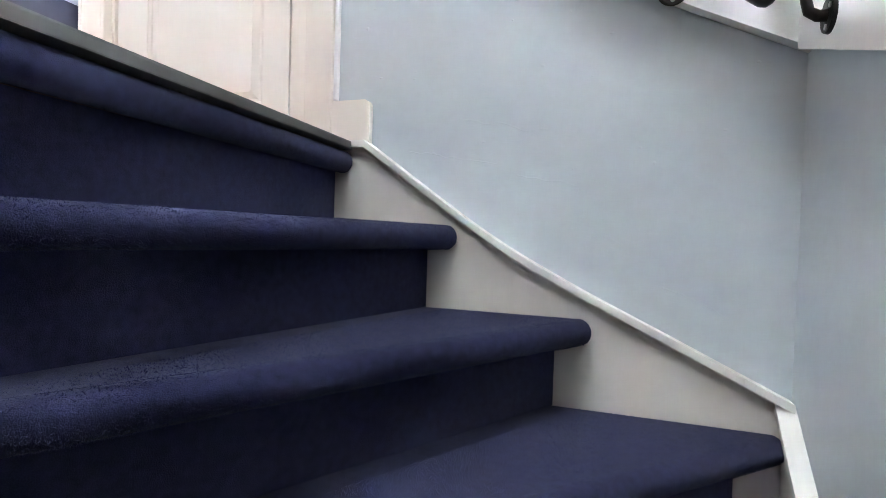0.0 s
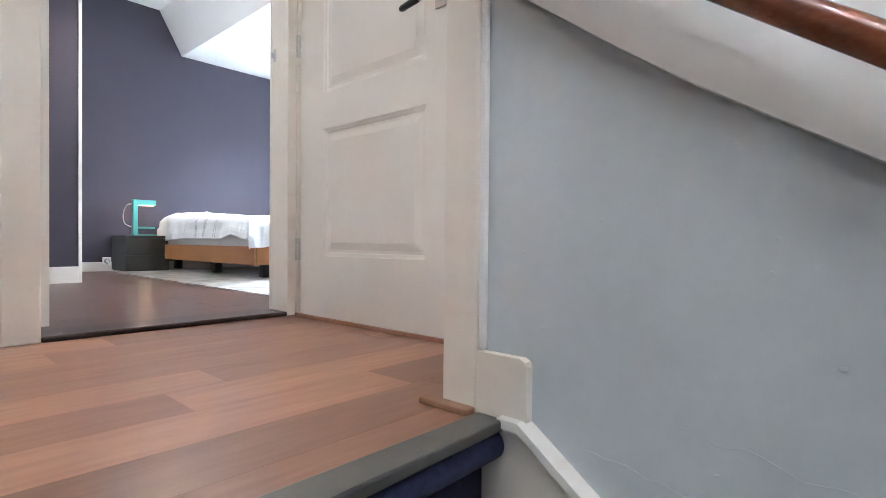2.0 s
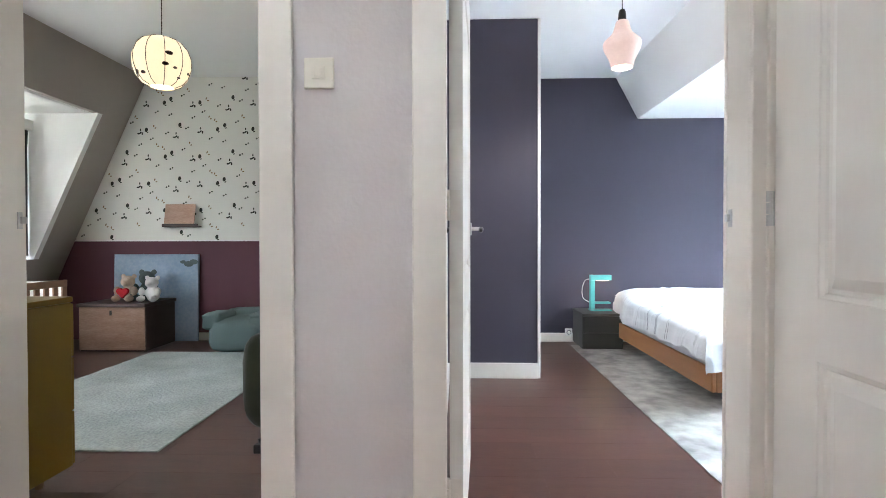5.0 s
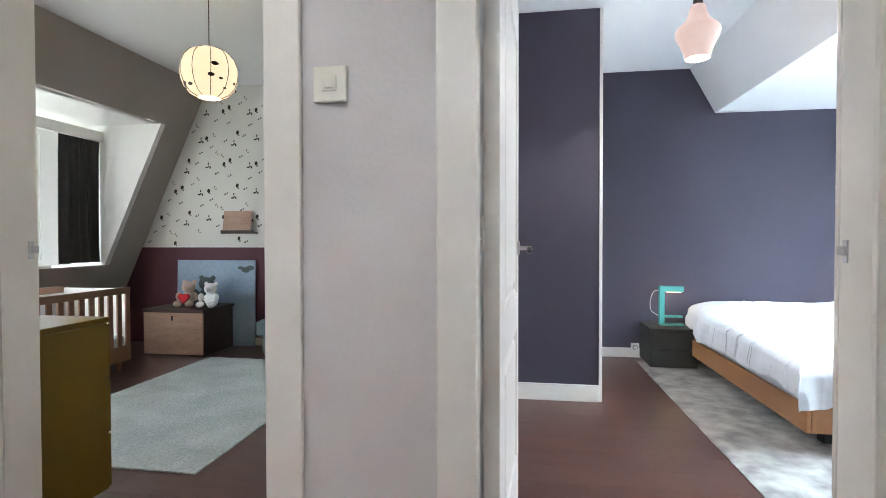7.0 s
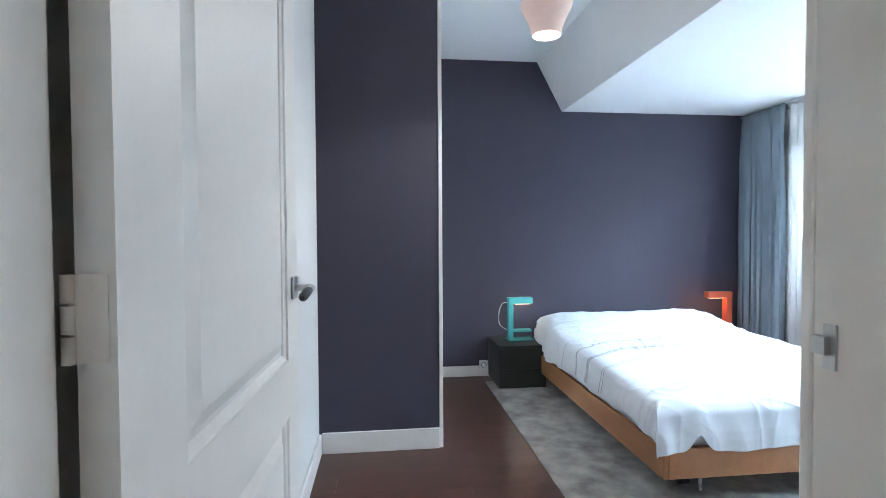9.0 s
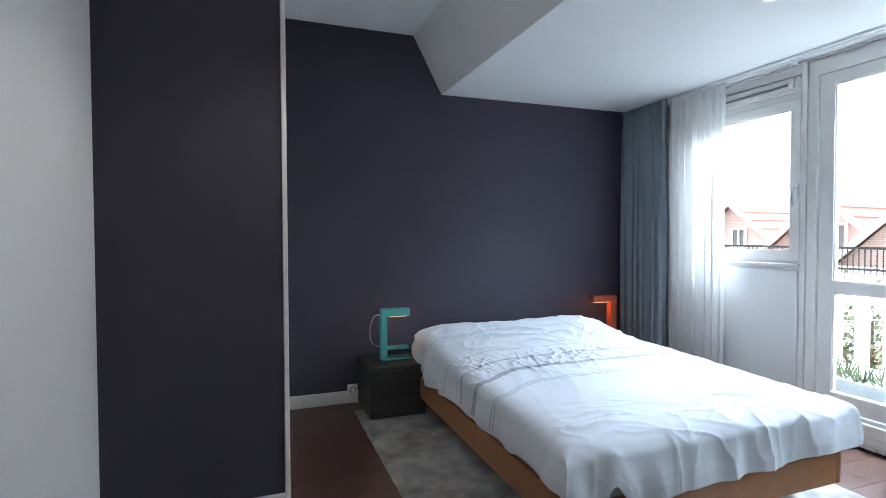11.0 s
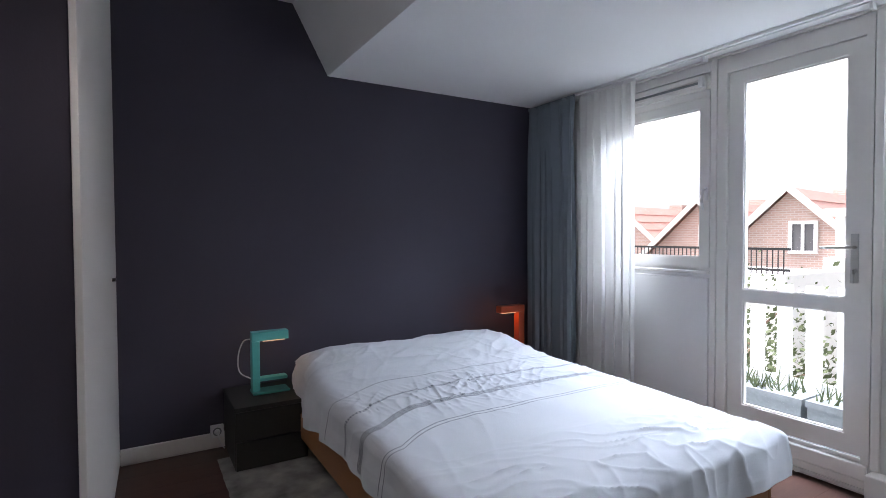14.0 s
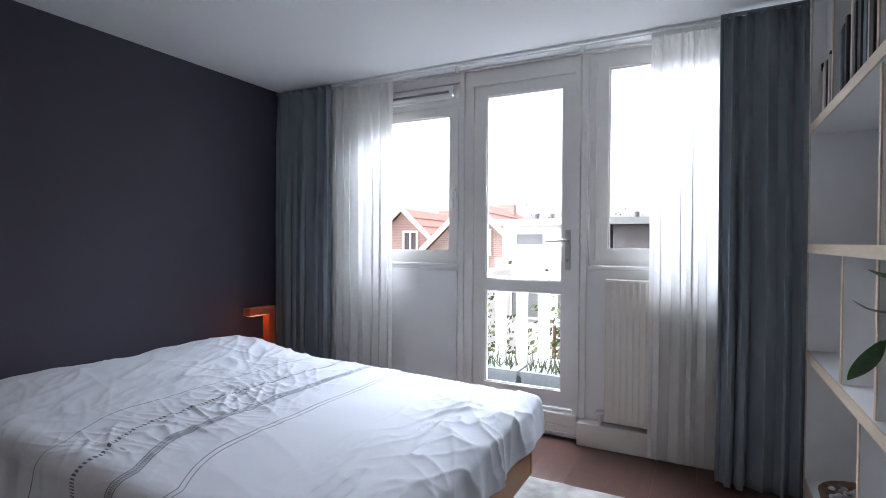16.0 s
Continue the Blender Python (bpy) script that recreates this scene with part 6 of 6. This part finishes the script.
def gable_house(x, y, turn, w, d, eave, ridge, label):
    """A brick house with its gable to the street, tiled roof, white barge boards and windows."""
    ob = thing("house", (x, y, GZ), label, "house", "houses behind the gardens")
    m = pose(x, y, 0, 0, 0, turn)
    h = w / 2

    def put(name, bm, material, parent=ob, lab=""):
        bm.transform(m)
        return part(name, bm, material, parent, lab)
    bm = bmesh.new()
    slab(bm, [(-h, GZ), (h, GZ), (h, eave), (0, ridge), (-h, eave)], "y", 0, d)
    put("wall", bm, "brick")
    ang = math.atan2(ridge - eave, h)
    ln = math.hypot(ridge - eave, h) + 0.45
    for s in (-1, 1):
        bm = bmesh.new()
        rows = 14
        for k in range(rows):
            a0, a1 = ln * k / rows, ln * (k + 1) / rows + 0.05
            box(bm, a0, a1, -0.35, d + 0.3, 0.05 + (0.04 if k % 2 else 0.0) + 0.015, 0.12 + (0.04 if k % 2 else 0))
        bm.transform(Matrix.Translation((0, 0, ridge)) @ Matrix.Rotation(ang, 4, "Y"))
        if s < 0:
            bm.transform(Matrix.Diagonal((-1, 1, 1, 1)))
        rf = put("roof", bm, "tile", ob, "orange clay tile roof")
        bm = bmesh.new()
        box(bm, -0.05, ln, -0.42, -0.30, -0.02, 0.17)
        bm.transform(Matrix.Translation((0, 0, ridge)) @ Matrix.Rotation(ang, 4, "Y"))
        if s < 0:
            bm.transform(Matrix.Diagonal((-1, 1, 1, 1)))
        put("barge_board", bm, "white_out", rf)
    for wx, wz, ww, wh in ((0.36, eave + 0.50, 0.80, 1.05), (-1.5, eave - 2.6, 1.2, 1.5), (1.3, eave - 2.6, 1.2, 1.5)):
        bm = bmesh.new()
        for b in ((wx - ww / 2, wx - ww / 2 + 0.1, wz, wz + wh), (wx + ww / 2 - 0.1, wx + ww / 2, wz, wz + wh), (wx - ww / 2 + 0.1, wx + ww / 2 - 0.1, wz, wz + 0.1), (wx - ww / 2 + 0.1, wx + ww / 2 - 0.1, wz + wh - 0.1, wz + wh), (wx - 0.04, wx + 0.04, wz + 0.1, wz + wh - 0.1)):
            box(bm, b[0], b[1], -0.10, 0.02, b[2], b[3])
        wi = put("window", bm, "white_out", ob, "white framed window")
        put("pane", bx(wx - ww / 2 + 0.1, wx + ww / 2 - 0.1, -0.03, -0.01, wz + 0.1, wz + wh - 0.1), "dark_out", wi)
    put("chimney", bx(-0.4, 0.4, d * 0.75, d * 0.75 + 0.6, ridge - 0.8, ridge + 0.35), "brick")
    return ob


gable_house(-10.9, 20.0, 8, 5.2, 8, 0.1, 2.65, "brick house with an orange tiled gable roof")
gable_house(-15.6, 22.5, 8, 5.2, 8, 0.1, 2.60, "brick house with an orange tiled roof beyond the gardens")
gable_house(-21.5, 24.5, 8, 6.0, 8, 0.0, 2.7, "far brick house with an orange tiled roof")


def flat_house(x, y, w, d, z0, z1, label, dark=False):
    ob = thing("flat_house", (x, y, GZ), label, "house", "flat-roofed houses")
    part("wall", bx(x - w / 2, x + w / 2, y, y + d, GZ, z0), "white_out" if not dark else "brick", ob)
    part("upper_wall", bx(x - w / 2 + 0.1, x + w / 2 - 0.1, y + 0.5, y + d, z0 + 0.002, z1), "dark_out" if dark else "white_out", ob)
    part("roof", bx(x - w / 2 - 0.1, x + w / 2 + 0.1, y + 0.2, y + d, z1 + 0.002, z1 + 0.22), "zinc" if dark else "white_out", ob)
    n = int(w / 1.5)
    for k in range(n):
        wx = x - w / 2 + 0.6 + k * (w - 0.6) / n
        for za, zb in ((z0 + 0.45, z1 - 0.25), (z0 - 2.1, z0 - 0.8)):
            if zb - za < 0.4:
                continue
            yy = y + 0.5 if za > z0 else y
            bm = bmesh.new()
            for b in ((wx, wx + 0.07, za, zb), (wx + 1.03, wx + 1.1, za, zb), (wx + 0.07, wx + 1.03, za, za + 0.07), (wx + 0.07, wx + 1.03, zb - 0.07, zb)):
                box(bm, b[0], b[1], yy - 0.06, yy - 0.002, b[2], b[3])
            wi = part("window", bm, "white_out", ob)
            part("pane", bx(wx + 0.07, wx + 1.03, yy - 0.03, yy - 0.002, za + 0.07, zb - 0.07), "zinc", wi)
    for k in range(3):
        bm = bmesh.new()
        cyl(bm, (x - 1 + 0.6 * k, y + 2, z1 + 0.2), (x - 1 + 0.6 * k, y + 2, z1 + 0.48), 0.08, 0.08, n=10)
        part("flue", bm, "dark_out", ob)
    return ob


flat_house(-7.6, 19, 3.9, 7, 0.55, 1.75, "white flat-roofed house with a set-back upper storey")
flat_house(-3.9, 18.5, 3.3, 7, 0.85, 1.75, "house with a dark grey roof storey", dark=True)
flat_house(0.2, 19, 4.6, 7, 0.5, 1.7, "white flat-roofed house at the end of the row")

# dark iron balcony rail of the house opposite
ir = thing("iron_railing", (-16, 15.2, GZ), "dark iron roof terrace railing", "railing")
part("terrace_wall", bx(-26, -8.6, 14.9, 18.0, GZ, 0.25), "white_out", ir, "white terrace wall")
for z in (0.33, 0.84):
    part("rail", bx(-26, -8.6, 15.1, 15.14, z, z + 0.06), "black", ir)
bm = bmesh.new()
for k in range(136):
    box(bm, -25.9 + k * 0.127, -25.878 + k * 0.127, 15.11, 15.13, 0.251, 0.841)
tagged(part("bar", bm, "black", ir), kind="stuff")


def tree(x, y, base, h, r, seed, label):
    rn = random.Random(seed)
    ob = thing("tree", (x, y, base), label, "tree", "garden trees")
    bm = bmesh.new()
    tube(bm, [(x, y, base), (x + 0.05, y, base + h * 0.35), (x - 0.05, y + 0.1, base + h * 0.6), (x, y, base + h * 0.85)], [0.16, 0.12, 0.08, 0.03], n=8)
    limbs = []
    for k in range(11):
        a, e = rn.uniform(0, 6.28), rn.uniform(0.2, 1.0)
        s_ = Vector((x, y, base + h * rn.uniform(0.35, 0.75)))
        t = s_ + Vector((math.cos(a) * math.cos(e), math.sin(a) * math.cos(e), math.sin(e))) * r * rn.uniform(0.6, 1.0)
        tube(bm, [s_, s_.lerp(t, 0.5) + Vector((0, 0, 0.1)), t], [0.05, 0.03, 0.012], n=6)
        limbs.append((s_, t))
    part("trunk", bm, "wicker", ob)
    bm = bmesh.new()
    for k in range(3200):
        s_, t = rn.choice(limbs)
        c = s_.lerp(t, rn.uniform(0.35, 1.1)) + Vector((rn.gauss(0, 1), rn.gauss(0, 1), rn.gauss(0, 1))) * r * 0.22
        d = Vector((rn.gauss(0, 1), rn.gauss(0, 1), rn.gauss(0, 1))).normalized()
        u = d.orthogonal().normalized() * rn.uniform(0.035, 0.08)
        w = d.cross(u) * 0.6
        bm.faces.new([bm.verts.new(c + q) for q in (u, w, -u, -w)])
    tagged(part("crown", bm, "foliage", ob, "loose green crown"), kind="stuff")


tree(-5.2, 11, GZ, 7.2, 2.2, 1, "small garden tree with fine twigs below the balcony")
tree(-2.4, 12.5, GZ, 7.0, 2.2, 2, "small garden tree with loose foliage")
tree(-8.5, 13, GZ, 7.0, 2.4, 3, "garden tree with loose green foliage")
tree(-13.2, 31, GZ, 10.0, 2.4, 4, "tree crown showing over the far roofs")
tree(-5.2, 29, GZ, 9.4, 2.4, 5, "tree crown showing over the dark roof")
tree(-4.5, -9, GZ, 10.5, 3.0, 6, "street tree before the dormer window")

# ---- floors: boards laid one by one ----


def boards(owner, x0, x1, y0, y1, w, length, gap, thick, material, seed, ends=None):
    """Boards along y with staggered ends, each one an object; alike boards share a mesh. ends: a known end for some rows."""
    rn = random.Random(seed)
    cache = {}
    n = int(math.ceil((x1 - x0) / w))
    for i in range(n):
        xa, xb = x0 + i * w, min(x0 + (i + 1) * w, x1)
        y = y0 - rn.choice((0.15, 0.4, 0.65, 0.9)) * length
        if ends and i in ends:
            y = ends[i] - length * math.ceil((ends[i] - y0) / length)
        while y < y1:
            a, b = max(y, y0), min(y + length, y1)
            y += length
            if b - a < 0.04:
                continue
            key = (round(xb - xa, 3), round(b - a, 3))
            if key not in cache:
                bm = bmesh.new()
                box(bm, gap, key[0] - gap, gap, key[1] - gap, -thick, 0)
                bev(bm, 0.0004, 1, [e for e in bm.edges if all(abs(v.co.z) < 1e-6 for v in e.verts)])
                cache[key] = mesh_of("board", bm, M[material])
            ob = new("board", cache[key])
            ob.location = (xa, a, 0)
            ob.parent = owner


floor_a = built("floor_landing", bx(DW1 + 0.024, -0.402, -1.2, 1.884, -0.0155, -0.012), "sill", "warm oak laminate landing floor")
boards(floor_a, -1.826, -0.402, -1.2, 1.872, 0.15, 1.05, 0.0, 0.011, "oak", 7, {1: 1.175, 3: 1.667, 5: 1.222, 6: 1.095, 7: 1.494})
floor_b = built("floor_bedroom", bx(WEST, DW0, PART, NORTH, -0.0155, -0.012), "sill", "dark brown laminate bedroom floor")
boards(floor_b, WEST, DW0 - 0.02, PART, NORTH, 0.19, 1.29, 0.0002, 0.011, "walnut", 12)
floor_c = built("floor_nursery", bx(WEST, DW0, -3.4, 0.88, -0.0155, -0.012), "sill", "dark brown laminate floor of the child's room")
boards(floor_c, WEST, DW0 - 0.02, -3.4, 0.88, 0.19, 1.29, 0.0002, 0.011, "walnut", 15)
